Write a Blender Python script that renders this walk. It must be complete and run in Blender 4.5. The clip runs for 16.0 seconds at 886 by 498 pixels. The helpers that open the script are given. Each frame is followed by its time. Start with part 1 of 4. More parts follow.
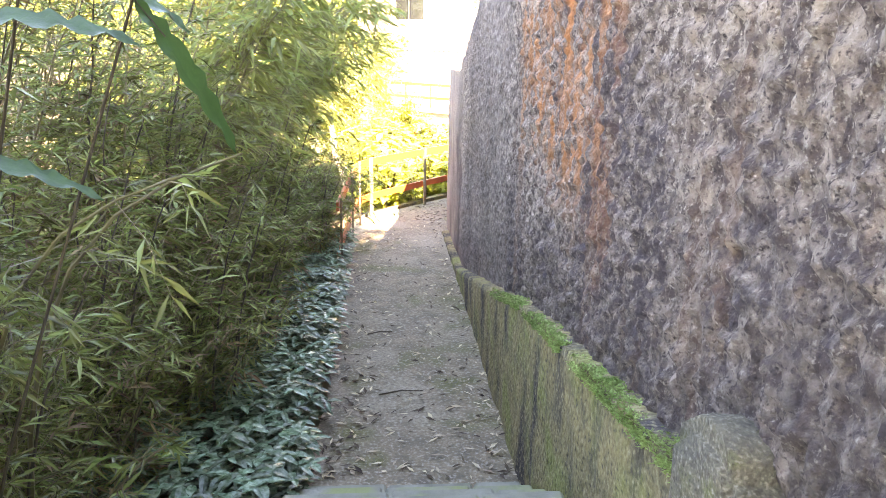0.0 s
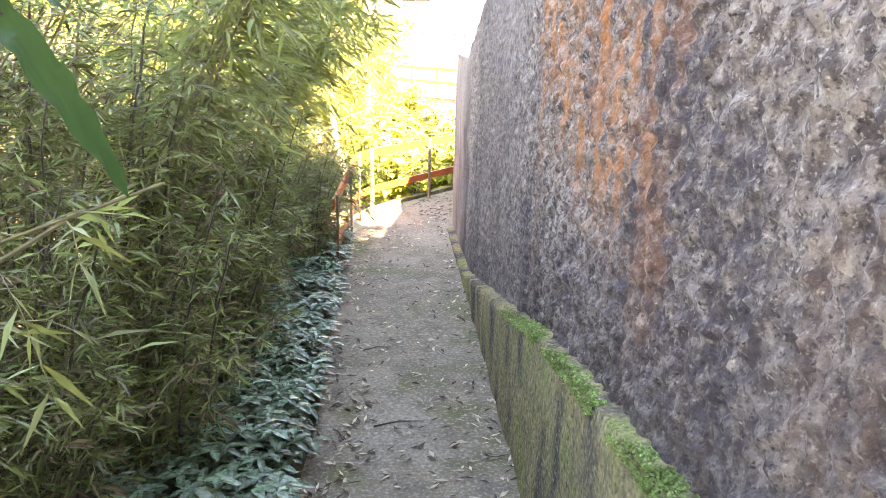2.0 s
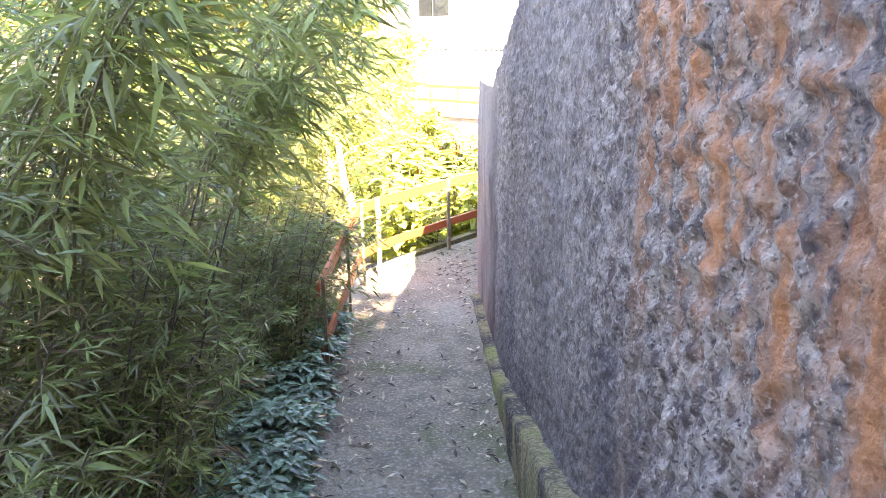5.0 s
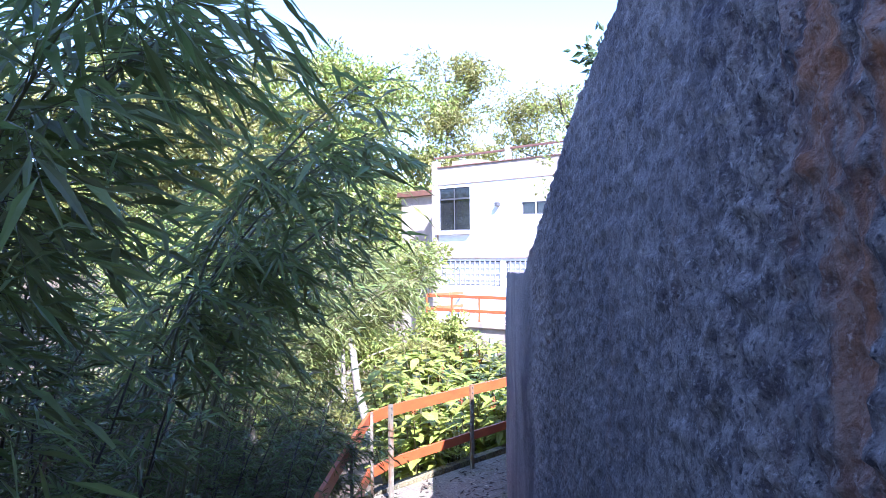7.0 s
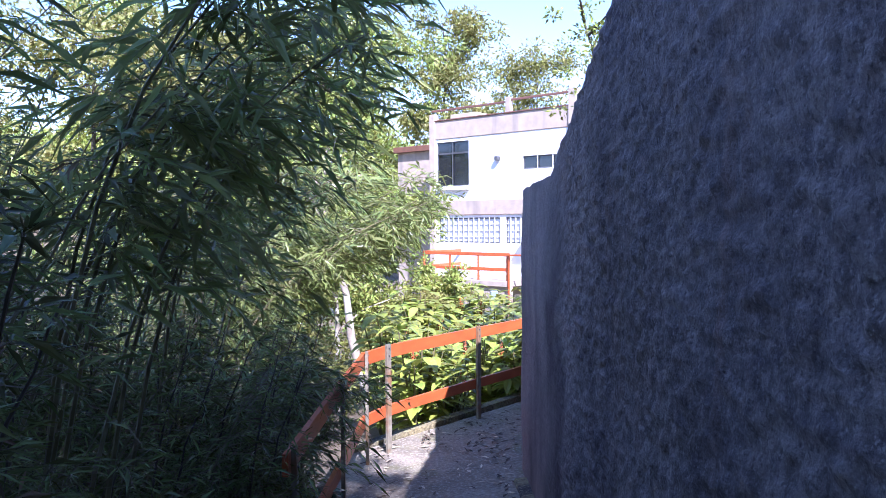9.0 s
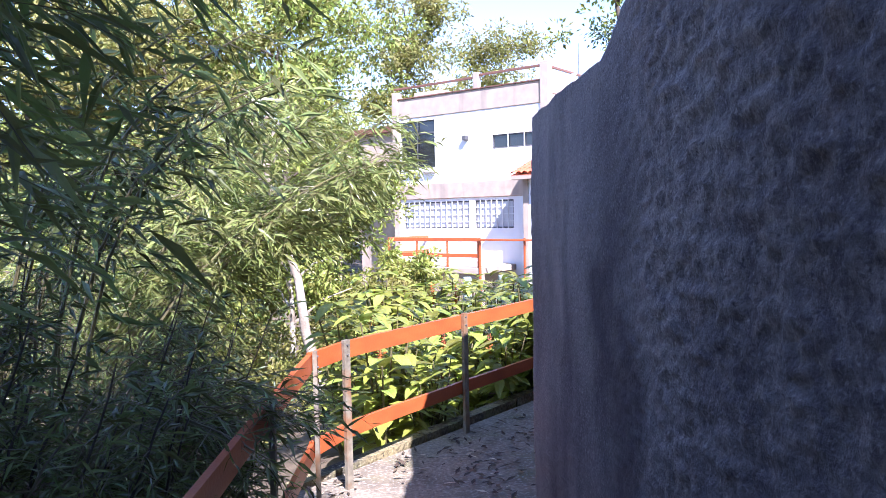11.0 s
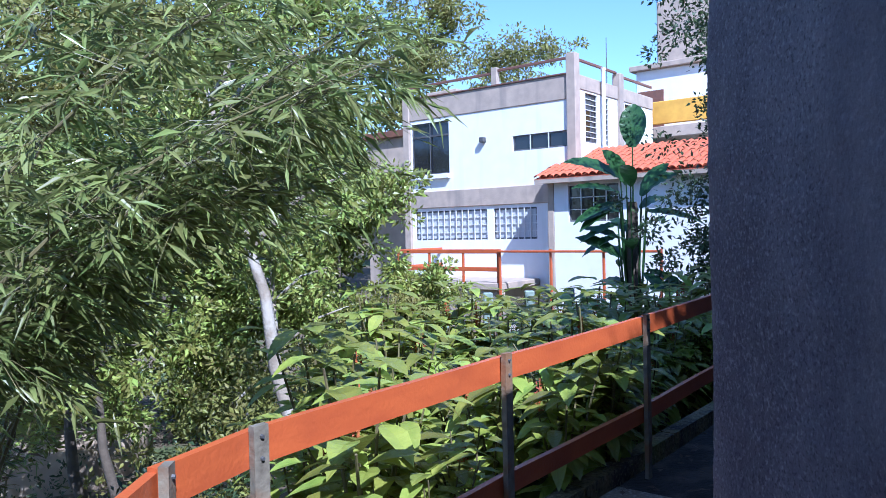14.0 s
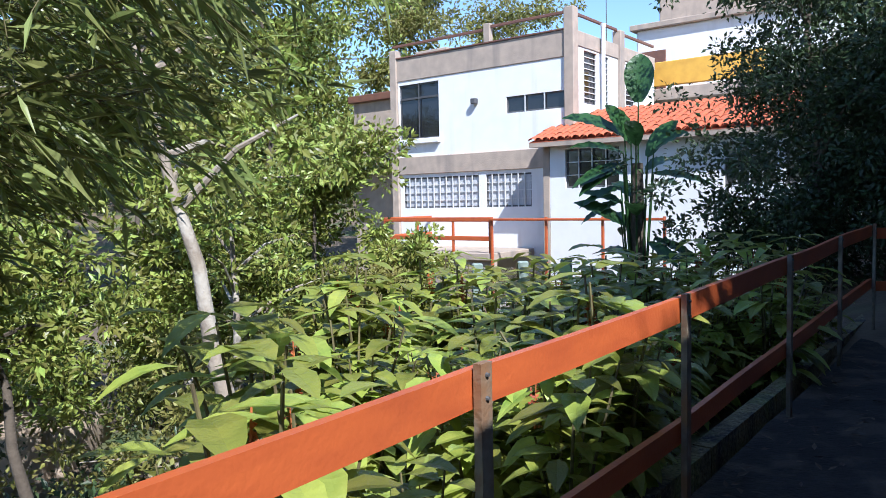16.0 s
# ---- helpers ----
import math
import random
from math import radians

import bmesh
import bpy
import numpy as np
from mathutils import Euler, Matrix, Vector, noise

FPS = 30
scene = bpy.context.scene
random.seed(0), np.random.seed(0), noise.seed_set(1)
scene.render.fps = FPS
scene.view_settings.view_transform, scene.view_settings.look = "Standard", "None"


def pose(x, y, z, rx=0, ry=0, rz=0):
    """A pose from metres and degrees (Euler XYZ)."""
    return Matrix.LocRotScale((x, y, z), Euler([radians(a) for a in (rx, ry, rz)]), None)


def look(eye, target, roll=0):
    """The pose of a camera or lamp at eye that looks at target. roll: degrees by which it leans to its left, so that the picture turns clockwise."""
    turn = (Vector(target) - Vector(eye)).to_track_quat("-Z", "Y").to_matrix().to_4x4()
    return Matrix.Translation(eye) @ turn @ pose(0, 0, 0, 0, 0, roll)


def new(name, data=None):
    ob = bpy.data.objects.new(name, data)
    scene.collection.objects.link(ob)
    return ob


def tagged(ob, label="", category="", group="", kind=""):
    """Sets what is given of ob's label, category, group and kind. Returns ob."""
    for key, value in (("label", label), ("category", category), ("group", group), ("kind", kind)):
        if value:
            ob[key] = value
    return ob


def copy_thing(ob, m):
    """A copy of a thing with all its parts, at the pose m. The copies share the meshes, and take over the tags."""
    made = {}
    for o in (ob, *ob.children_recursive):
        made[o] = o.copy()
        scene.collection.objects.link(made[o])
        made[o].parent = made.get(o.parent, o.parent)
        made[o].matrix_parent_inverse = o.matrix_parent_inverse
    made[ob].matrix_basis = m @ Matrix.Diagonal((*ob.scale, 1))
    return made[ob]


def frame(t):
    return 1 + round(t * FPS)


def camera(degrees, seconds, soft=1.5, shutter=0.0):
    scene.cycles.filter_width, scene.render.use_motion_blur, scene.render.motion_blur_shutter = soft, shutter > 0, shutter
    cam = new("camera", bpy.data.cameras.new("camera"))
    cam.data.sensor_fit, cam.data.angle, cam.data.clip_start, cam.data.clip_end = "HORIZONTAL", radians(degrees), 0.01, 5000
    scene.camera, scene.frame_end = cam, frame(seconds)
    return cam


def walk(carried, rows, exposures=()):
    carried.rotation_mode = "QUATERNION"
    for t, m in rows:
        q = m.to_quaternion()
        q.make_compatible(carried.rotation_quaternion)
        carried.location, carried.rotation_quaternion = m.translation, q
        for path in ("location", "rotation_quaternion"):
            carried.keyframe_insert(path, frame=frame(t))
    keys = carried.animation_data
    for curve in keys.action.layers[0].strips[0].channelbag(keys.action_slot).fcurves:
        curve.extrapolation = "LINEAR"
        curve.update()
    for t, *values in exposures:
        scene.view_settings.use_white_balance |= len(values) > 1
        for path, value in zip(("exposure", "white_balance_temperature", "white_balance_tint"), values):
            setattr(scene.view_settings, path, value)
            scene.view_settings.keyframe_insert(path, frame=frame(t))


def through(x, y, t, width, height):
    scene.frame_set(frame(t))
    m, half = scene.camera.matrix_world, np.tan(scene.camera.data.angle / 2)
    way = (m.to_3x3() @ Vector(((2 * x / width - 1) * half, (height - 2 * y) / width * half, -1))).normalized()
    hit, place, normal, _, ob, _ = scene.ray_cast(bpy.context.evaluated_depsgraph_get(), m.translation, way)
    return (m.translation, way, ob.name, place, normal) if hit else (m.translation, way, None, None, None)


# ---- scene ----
cam = camera(62.2, 16.0, 0.6)
PATH = [
    (0, (0.118, -0.264, 1.25), (0.271, 1.654, 0.704), 1.0),
    (0.5, (0.151, -0.187, 1.264), (0.321, 1.738, 0.749), 0.9),
    (1, (0.186, -0.081, 1.253), (0.359, 1.849, 0.756), 1.0),
    (1.5, (0.199, 0.103, 1.219), (0.363, 2.026, 0.694), 1.4),
    (2, (0.167, 0.388, 1.252), (0.306, 2.294, 0.664), 1.4),
    (2.5, (0.201, 0.656, 1.265), (0.304, 2.551, 0.633), 1.5),
    (3, (0.214, 0.926, 1.252), (0.302, 2.811, 0.587), 1.4),
    (3.2, (0.211, 1.013, 1.237), (0.299, 2.894, 0.561), 1.6),
    (5.5, (0.348, 2.533, 1.313), (0.415, 4.487, 0.894), -1.0),
    (6, (0.319, 2.711, 1.256), (0.376, 4.702, 1.068), -0.1),
    (6.5, (0.284, 2.905, 1.176), (0.328, 4.904, 1.141), -0.2),
    (7, (0.341, 3.124, 1.045), (0.361, 5.124, 1.064), -0.5),
    (7.5, (0.35, 3.341, 1.016), (0.354, 5.34, 1.051), -0.3),
    (8, (0.277, 3.587, 0.909), (0.282, 5.587, 0.937), -0.2),
    (8.5, (0.277, 3.797, 0.762), (0.292, 5.796, 0.761), -0.5),
    (9, (0.268, 4.006, 0.655), (0.299, 6.005, 0.583), -0.3),
    (11.3, (0.193, 5.855, 0.372), (0.331, 7.847, 0.277), -1.1),
    (11.5, (0.16, 5.983, 0.359), (0.302, 7.976, 0.272), -0.9),
    (12, (0.173, 6.385, 0.322), (0.329, 8.377, 0.251), -0.9),
    (12.5, (0.206, 6.801, 0.297), (0.359, 8.794, 0.227), -0.9),
    (13, (0.213, 7.186, 0.269), (0.35, 9.18, 0.192), -1.1),
    (13.5, (0.28, 7.614, 0.235), (0.395, 9.609, 0.164), -0.9),
    (14, (0.323, 8.036, 0.165), (0.415, 10.033, 0.117), -1.3),
    (14.5, (0.409, 8.427, 0.123), (0.483, 10.425, 0.089), -1.4),
    (15, (0.466, 8.766, 0.083), (0.531, 10.764, 0.03), -1.1),
    (15.5, (0.465, 9.031, 0.06), (0.549, 11.027, -0.04), -1.2),
    (16, (0.526, 9.243, 0.059), (0.632, 11.236, -0.069), -1.2),
]
EXPOSURES = [(0, 4.65, 10200, 21), (3.2, 4.75, 10600, 20), (5.5, 4.05, 7000, 24), (6.2, 3.1, 5600, 27), (7.0, 2.3, 5100, 28), (9.0, 1.8, 5150, 30), (11.5, 1.9, 5600, 28), (12.5, 1.2, 4800, 22), (14.0, 0.9, 4750, 18), (15.0, 0.8, 5200, 13), (16.0, 0.8, 5500, 13)]
walk(cam, [(t, look(eye, target, roll)) for t, eye, target, roll in PATH], EXPOSURES)

# ---- light ----
SUN_ELEVATION = radians(45.5)
SUN_FROM = Vector((0.31, -0.95, 0)).normalized()
world = bpy.data.worlds.new("sky")
scene.world = world
world.use_nodes = True
sky = world.node_tree.nodes.new("ShaderNodeTexSky")
sky.sky_type, sky.sun_disc = "NISHITA", False
sky.sun_elevation, sky.sun_rotation = SUN_ELEVATION, math.atan2(SUN_FROM.x, SUN_FROM.y)
sky.altitude = 900
sky.air_density, sky.dust_density, sky.ozone_density = 1.0, 0.25, 2.0
world.node_tree.links.new(sky.outputs[0], world.node_tree.nodes["Background"].inputs[0])
world.node_tree.nodes["Background"].inputs[1].default_value = 0.14
sun_data = bpy.data.lights.new("sun", "SUN")
sun_data.energy, sun_data.angle, sun_data.color = 5.0, radians(0.6), (1.0, 0.94, 0.84)
sun = new("sun", sun_data)
sun.matrix_world = look((0, 0, 30), Vector((0, 0, 30)) - Vector((SUN_FROM.x * math.cos(SUN_ELEVATION), SUN_FROM.y * math.cos(SUN_ELEVATION), math.sin(SUN_ELEVATION))))


# ---- materials ----
def material(name, a, b, scale=6.0, rough=0.8, bump=0.3, bump_scale=40.0, stretch=(1, 1, 1), patch=None, patch_scale=1.2, patch_at=(0.5, 0.62), metal=0.0, each=0.0, through=0.0, stain=None, stain_stretch=(1, 1, 0.12), stain_at=(0.55, 0.7), speckle=None, speckle_scale=60.0, bump_depth=0.02):
    """Two colours mixed by fine noise, with larger patches and streaks of their own colour, a bump, and per-piece variation."""
    m = bpy.data.materials.new(name)
    m.use_nodes = True
    t = m.node_tree
    n, link = t.nodes, t.links.new
    bsdf = n["Principled BSDF"]
    bsdf.inputs["Roughness"].default_value, bsdf.inputs["Metallic"].default_value = rough, metal
    coord = n.new("ShaderNodeTexCoord")

    def noise_at(sc, st, detail=6.0):
        mp = n.new("ShaderNodeMapping")
        mp.inputs["Scale"].default_value = st
        link(coord.outputs["Object"], mp.inputs[0])
        x = n.new("ShaderNodeTexNoise")
        x.inputs["Scale"].default_value, x.inputs["Detail"].default_value = sc, detail
        link(mp.outputs[0], x.inputs[0])
        return x.outputs["Fac"]

    def ramp(fac, lo, hi):
        r = n.new("ShaderNodeMapRange")
        r.inputs[1].default_value, r.inputs[2].default_value = lo, hi
        link(fac, r.inputs[0])
        return r.outputs[0]

    def mix(fac, c1, c2):
        x = n.new("ShaderNodeMix")
        x.data_type = "RGBA"
        link(fac, x.inputs[0])
        for k, c in ((6, c1), (7, c2)):
            if isinstance(c, tuple):
                x.inputs[k].default_value = (*c, 1)
            else:
                link(c, x.inputs[k])
        return x.outputs[2]

    col = mix(ramp(noise_at(scale, stretch), 0.3, 0.7), a, b)
    if patch:
        col = mix(ramp(noise_at(patch_scale, (1, 1, 1)), *patch_at), col, patch)
    if stain:
        col = mix(ramp(noise_at(2.2, stain_stretch), *stain_at), col, stain)
    if speckle:
        grain = noise_at(speckle_scale, (1, 1, 1), 3.0)
        col = mix(ramp(grain, 0.52, 0.80), col, speckle[0])
        col = mix(ramp(grain, 0.47, 0.25), col, speckle[1])
    if each:
        src = n.new("ShaderNodeNewGeometry").outputs["Random Per Island"]
        hsv = n.new("ShaderNodeHueSaturation")
        r = n.new("ShaderNodeMapRange")
        r.inputs[3].default_value, r.inputs[4].default_value = 1 - each, 1 + each
        link(src, r.inputs[0])
        link(r.outputs[0], hsv.inputs["Value"])
        r2 = n.new("ShaderNodeMapRange")
        r2.inputs[3].default_value, r2.inputs[4].default_value = 0.5 - each * 0.06, 0.5 + each * 0.04
        link(src, r2.inputs[0])
        link(r2.outputs[0], hsv.inputs["Hue"])
        link(col, hsv.inputs["Color"])
        col = hsv.outputs[0]
    link(col, bsdf.inputs["Base Color"])
    if bump:
        bp = n.new("ShaderNodeBump")
        bp.inputs["Strength"].default_value, bp.inputs["Distance"].default_value = bump, bump_depth
        link(noise_at(bump_scale, (1, 1, 1), 8.0), bp.inputs["Height"])
        link(bp.outputs[0], bsdf.inputs["Normal"])
    if through:
        tr = n.new("ShaderNodeBsdfTranslucent")
        link(col, tr.inputs[0])
        sh = n.new("ShaderNodeMixShader")
        sh.inputs[0].default_value = through
        link(bsdf.outputs[0], sh.inputs[1])
        link(tr.outputs[0], sh.inputs[2])
        link(sh.outputs[0], n["Material Output"].inputs[0])
    return m


def glass(name, tint, rough=0.05):
    m = bpy.data.materials.new(name)
    m.use_nodes = True
    b = m.node_tree.nodes["Principled BSDF"]
    b.inputs["Base Color"].default_value = (*tint, 1)
    b.inputs["Roughness"].default_value = rough
    b.inputs["Specular IOR Level"].default_value = 0.7
    return m


def wall_material():
    """Roughcast: mauve-grey grain, black mould, a rust-stained stretch, a damp dark foot and a smoother pale end with rain streaks."""
    m = bpy.data.materials.new("weathered_roughcast")
    m.use_nodes = True
    n, link = m.node_tree.nodes, m.node_tree.links.new
    bsdf = n["Principled BSDF"]
    bsdf.inputs["Roughness"].default_value = 0.9
    bsdf.inputs["Specular IOR Level"].default_value = 0.3
    coord = n.new("ShaderNodeTexCoord").outputs["Object"]
    axes = n.new("ShaderNodeSeparateXYZ")
    link(coord, axes.inputs[0])

    def grain(sc, st=(1, 1, 1), detail=6.0, rough=0.55):
        mp = n.new("ShaderNodeMapping")
        mp.inputs["Scale"].default_value = st
        link(coord, mp.inputs[0])
        x = n.new("ShaderNodeTexNoise")
        x.inputs["Scale"].default_value, x.inputs["Detail"].default_value, x.inputs["Roughness"].default_value = sc, detail, rough
        link(mp.outputs[0], x.inputs[0])
        return x.outputs["Fac"]

    def span(v, lo, hi, a=0.0, b=1.0):
        r = n.new("ShaderNodeMapRange")
        for k, c in enumerate((lo, hi, a, b)):
            r.inputs[k + 1].default_value = c
        link(v, r.inputs[0])
        return r.outputs[0]

    def calc(op, a, b):
        x = n.new("ShaderNodeMath")
        x.operation = op
        for k, c in enumerate((a, b)):
            if isinstance(c, (int, float)):
                x.inputs[k].default_value = c
            else:
                link(c, x.inputs[k])
        return x.outputs[0]

    def mix(fac, c1, c2):
        x = n.new("ShaderNodeMix")
        x.data_type = "RGBA"
        link(fac, x.inputs[0])
        for k, c in ((6, c1), (7, c2)):
            if isinstance(c, tuple):
                x.inputs[k].default_value = (*c, 1)
            else:
                link(c, x.inputs[k])
        return x.outputs[2]

    wobble = grain(1.3, (1, 1, 1), 4.0)
    along = calc("ADD", axes.outputs["Y"], calc("MULTIPLY", calc("SUBTRACT", wobble, 0.5), 1.6))
    up = calc("ADD", axes.outputs["Z"], calc("MULTIPLY", calc("SUBTRACT", wobble, 0.5), 0.9))
    rough_end = calc("MAXIMUM", span(along, 4.2, 6.0, 1.0, 0.0), span(along, 7.6, 8.1, 0.45, 0.0))
    col = mix(span(grain(22, (1, 1, 0.7)), 0.40, 0.61), (0.135, 0.104, 0.102), (0.45, 0.37, 0.335))
    col = mix(span(grain(80, detail=3.0), 0.55, 0.72), col, (0.58, 0.51, 0.465))
    col = mix(span(grain(75, detail=3.0), 0.47, 0.30), col, (0.060, 0.046, 0.052))
    # black mould in large leaning clouds
    mould = calc("MULTIPLY", span(grain(1.25, (1, 1.0, 0.55), 5.0, 0.62), 0.45, 0.60), span(grain(26, detail=5.0), 0.30, 0.58))
    col = mix(calc("MULTIPLY", mould, 0.85), col, (0.068, 0.055, 0.070))
    # rust stain, running down in ragged streaks
    here = calc("MULTIPLY", calc("MULTIPLY", span(along, 2.2, 2.9), span(along, 4.5, 3.9)), span(up, 0.38, 0.85))
    run = span(grain(7.0, (1, 1.5, 0.22), 5.0, 0.6), 0.44, 0.62)
    col = mix(calc("MULTIPLY", calc("MULTIPLY", here, run), 0.85), col, (0.56, 0.225, 0.095))
    light_run = span(grain(3.0, (1, 1.6, 0.2), 5.0, 0.6), 0.56, 0.72)
    col = mix(calc("MULTIPLY", light_run, 0.35), col, (0.46, 0.24, 0.14))
    # the smoother pale end
    plain = mix(span(grain(5, (1, 0.5, 0.4), 7.0, 0.55), 0.34, 0.68), (0.25, 0.212, 0.21), (0.125, 0.103, 0.112))
    plain = mix(calc("MULTIPLY", span(grain(110, detail=4.0), 0.52, 0.68), 0.8), plain, (0.34, 0.30, 0.285))
    plain = mix(calc("MULTIPLY", span(grain(130, detail=4.0), 0.47, 0.34), 0.65), plain, (0.06, 0.048, 0.055))
    plain = mix(calc("MULTIPLY", span(grain(1.6, (1, 0.8, 0.16), 5.0, 0.5), 0.50, 0.66), 0.8), plain, (0.062, 0.050, 0.066))
    plain = mix(calc("MULTIPLY", span(grain(2.1, (1, 0.6, 0.3), 6.0, 0.55), 0.53, 0.68), 0.7), plain, (0.36, 0.30, 0.275))
    col = mix(rough_end, plain, col)
    drip = calc("MULTIPLY", calc("MULTIPLY", span(along, 7.85, 8.1), span(along, 8.5, 8.2)), span(up, 1.0, 0.1))
    col = mix(calc("MULTIPLY", drip, 0.75), col, (0.045, 0.036, 0.048))
    # damp black foot over the plinth, which falls along the wall
    foot = calc("ADD", up, calc("MULTIPLY", axes.outputs["Y"], 0.215))
    damp = calc("MULTIPLY", span(foot, 1.05, 0.55), span(grain(14, (1, 1, 0.4), 5.0), 0.30, 0.60))
    col = mix(calc("MULTIPLY", calc("MULTIPLY", damp, rough_end), 0.8), col, (0.075, 0.060, 0.060))
    link(col, bsdf.inputs["Base Color"])
    bp = n.new("ShaderNodeBump")
    bp.inputs["Distance"].default_value = 0.022
    link(span(rough_end, 0, 1, 0.35, 1.0), bp.inputs["Strength"])
    link(calc("ADD", grain(70, detail=8.0, rough=0.65), calc("MULTIPLY", grain(28, detail=4.0), 1.2)), bp.inputs["Height"])
    link(bp.outputs[0], bsdf.inputs["Normal"])
    return m


M_WALL = wall_material()
M_BLOCK = material("mossy_stone_block", (0.18, 0.16, 0.12), (0.10, 0.09, 0.07), 22, 0.95, 1.0, 60, patch=(0.15, 0.155, 0.07), patch_scale=6, patch_at=(0.56, 0.68), speckle=((0.36, 0.33, 0.27), (0.07, 0.06, 0.05)), speckle_scale=80)
M_PLINTH = material("mossy_concrete", (0.30, 0.245, 0.12), (0.15, 0.125, 0.075), 7, 0.95, 0.8, 26, speckle=((0.36, 0.32, 0.20), (0.055, 0.048, 0.04)), speckle_scale=48, patch=(0.20, 0.215, 0.07), patch_scale=3.0, patch_at=(0.50, 0.66), stain=(0.05, 0.043, 0.045), stain_stretch=(1, 1.5, 0.3), stain_at=(0.50, 0.62), bump_depth=0.03)
M_MOSS = material("moss", (0.16, 0.28, 0.075), (0.34, 0.44, 0.17), 9, 0.95, 0.8, 90, each=0.35)
M_PATH = material("worn_concrete_path", (0.275, 0.222, 0.155), (0.145, 0.119, 0.088), 7, 0.88, 0.5, 60, speckle=((0.42, 0.39, 0.34), (0.13, 0.115, 0.10)), speckle_scale=45, patch=(0.28, 0.235, 0.175), patch_scale=1.4, stain=(0.13, 0.125, 0.05), stain_stretch=(1, 1, 1), stain_at=(0.55, 0.68))
M_STEP = material("grey_stone", (0.29, 0.29, 0.245), (0.18, 0.185, 0.15), 8, 0.85, 0.4, 50, patch=(0.24, 0.28, 0.13), patch_scale=3)
M_SOIL = material("leafy_soil", (0.09, 0.07, 0.045), (0.17, 0.125, 0.08), 3, 0.95, 0.6, 20, patch=(0.09, 0.115, 0.04), patch_scale=0.5)
# Near-black tone carries the deep shade of the turned path.
M_SHADED_EARTH = material("shade_dark_earth", (0.034, 0.028, 0.022), (0.02, 0.016, 0.014), 9, 0.95, 0.8, 40, patch=(0.07, 0.055, 0.04), patch_scale=4)
M_RAIL = material("rust_orange_paint", (0.50, 0.115, 0.03), (0.40, 0.085, 0.025), 4, 0.42, 0.1, 60, stretch=(1, 1, 4), patch=(0.32, 0.07, 0.025), patch_scale=1.5, patch_at=(0.55, 0.75))
M_POST = material("galvanised_post", (0.26, 0.23, 0.17), (0.14, 0.12, 0.09), 20, 0.6, 0.2, 60, patch=(0.22, 0.12, 0.06), patch_scale=5)
M_WHITE = material("white_paint", (0.80, 0.80, 0.79), (0.74, 0.74, 0.73), 2, 0.8, 0.1, 30, stain=(0.62, 0.61, 0.59), stain_at=(0.58, 0.85))
M_CONC = material("bare_concrete", (0.46, 0.365, 0.285), (0.34, 0.28, 0.225), 3, 0.9, 0.25, 30, stain=(0.22, 0.195, 0.175), stain_at=(0.55, 0.8))
M_DARKRAIL = material("brown_rail_paint", (0.20, 0.09, 0.055), (0.14, 0.07, 0.05), 6, 0.5, 0.1)
M_TILE = material("terracotta_tile", (0.56, 0.15, 0.06), (0.42, 0.10, 0.045), 5, 0.75, 0.2, 40, each=0.22)
M_FRAME = material("grey_window_frame", (0.10, 0.10, 0.10), (0.06, 0.06, 0.065), 8, 0.5, 0.05)
M_BAR = material("white_window_bar", (0.66, 0.66, 0.64), (0.55, 0.55, 0.53), 8, 0.5, 0.05)
M_GLASS = glass("dark_glass", (0.018, 0.02, 0.024))
M_CURTAIN = material("pale_curtain", (0.60, 0.60, 0.60), (0.42, 0.43, 0.45), 12, 0.9, 0.2, 30, stretch=(6, 1, 0.4))
M_YELLOW = material("yellow_wall_paint", (0.75, 0.42, 0.06), (0.62, 0.33, 0.05), 3, 0.8, 0.1)
M_BAMBOO = material("bamboo_leaf", (0.11, 0.16, 0.05), (0.22, 0.245, 0.085), 3, 0.25, 0.0, each=0.6, through=0.36)
# Lighter copy of the bamboo leaf, with sunlight on the sprays in its colour.
M_BAMBOO_LIT = material("sunlit_bamboo_leaf", (0.165, 0.22, 0.06), (0.30, 0.32, 0.105), 3, 0.32, 0.0, each=0.4, through=0.42)
M_BAMBOO_DRY = material("dry_bamboo_leaf", (0.22, 0.16, 0.085), (0.15, 0.10, 0.055), 3, 0.7, 0.0, each=0.4, through=0.25)
M_CULM = material("bamboo_culm", (0.20, 0.18, 0.075), (0.10, 0.08, 0.045), 8, 0.5, 0.1)
M_CULM_DARK = material("aged_bamboo_culm", (0.075, 0.06, 0.035), (0.035, 0.026, 0.018), 8, 0.6, 0.1)
M_BROAD = material("broad_leaf", (0.20, 0.26, 0.045), (0.37, 0.39, 0.075), 9, 0.3, 0.3, 60, each=0.5, through=0.36)
M_STRAP = material("banana_leaf", (0.03, 0.085, 0.025), (0.05, 0.12, 0.035), 6, 0.3, 0.2, 30, stretch=(1, 12, 1), each=0.2, through=0.25)
M_COVER = material("silver_striped_leaf", (0.028, 0.075, 0.028), (0.21, 0.29, 0.20), 38, 0.24, 0.2, 60, each=0.55, through=0.15)
M_TREELEAF = material("tree_leaf", (0.175, 0.23, 0.042), (0.32, 0.34, 0.075), 2, 0.42, 0.0, each=0.6, through=0.3)
M_YELLOWLEAF = material("yellow_green_leaf", (0.20, 0.22, 0.05), (0.28, 0.25, 0.07), 2, 0.5, 0.0, each=0.35, through=0.35)
# Dark tree crowns; on the undergrowth this tone stands for shade.
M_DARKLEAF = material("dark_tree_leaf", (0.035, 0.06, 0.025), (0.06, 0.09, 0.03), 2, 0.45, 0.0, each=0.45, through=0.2)
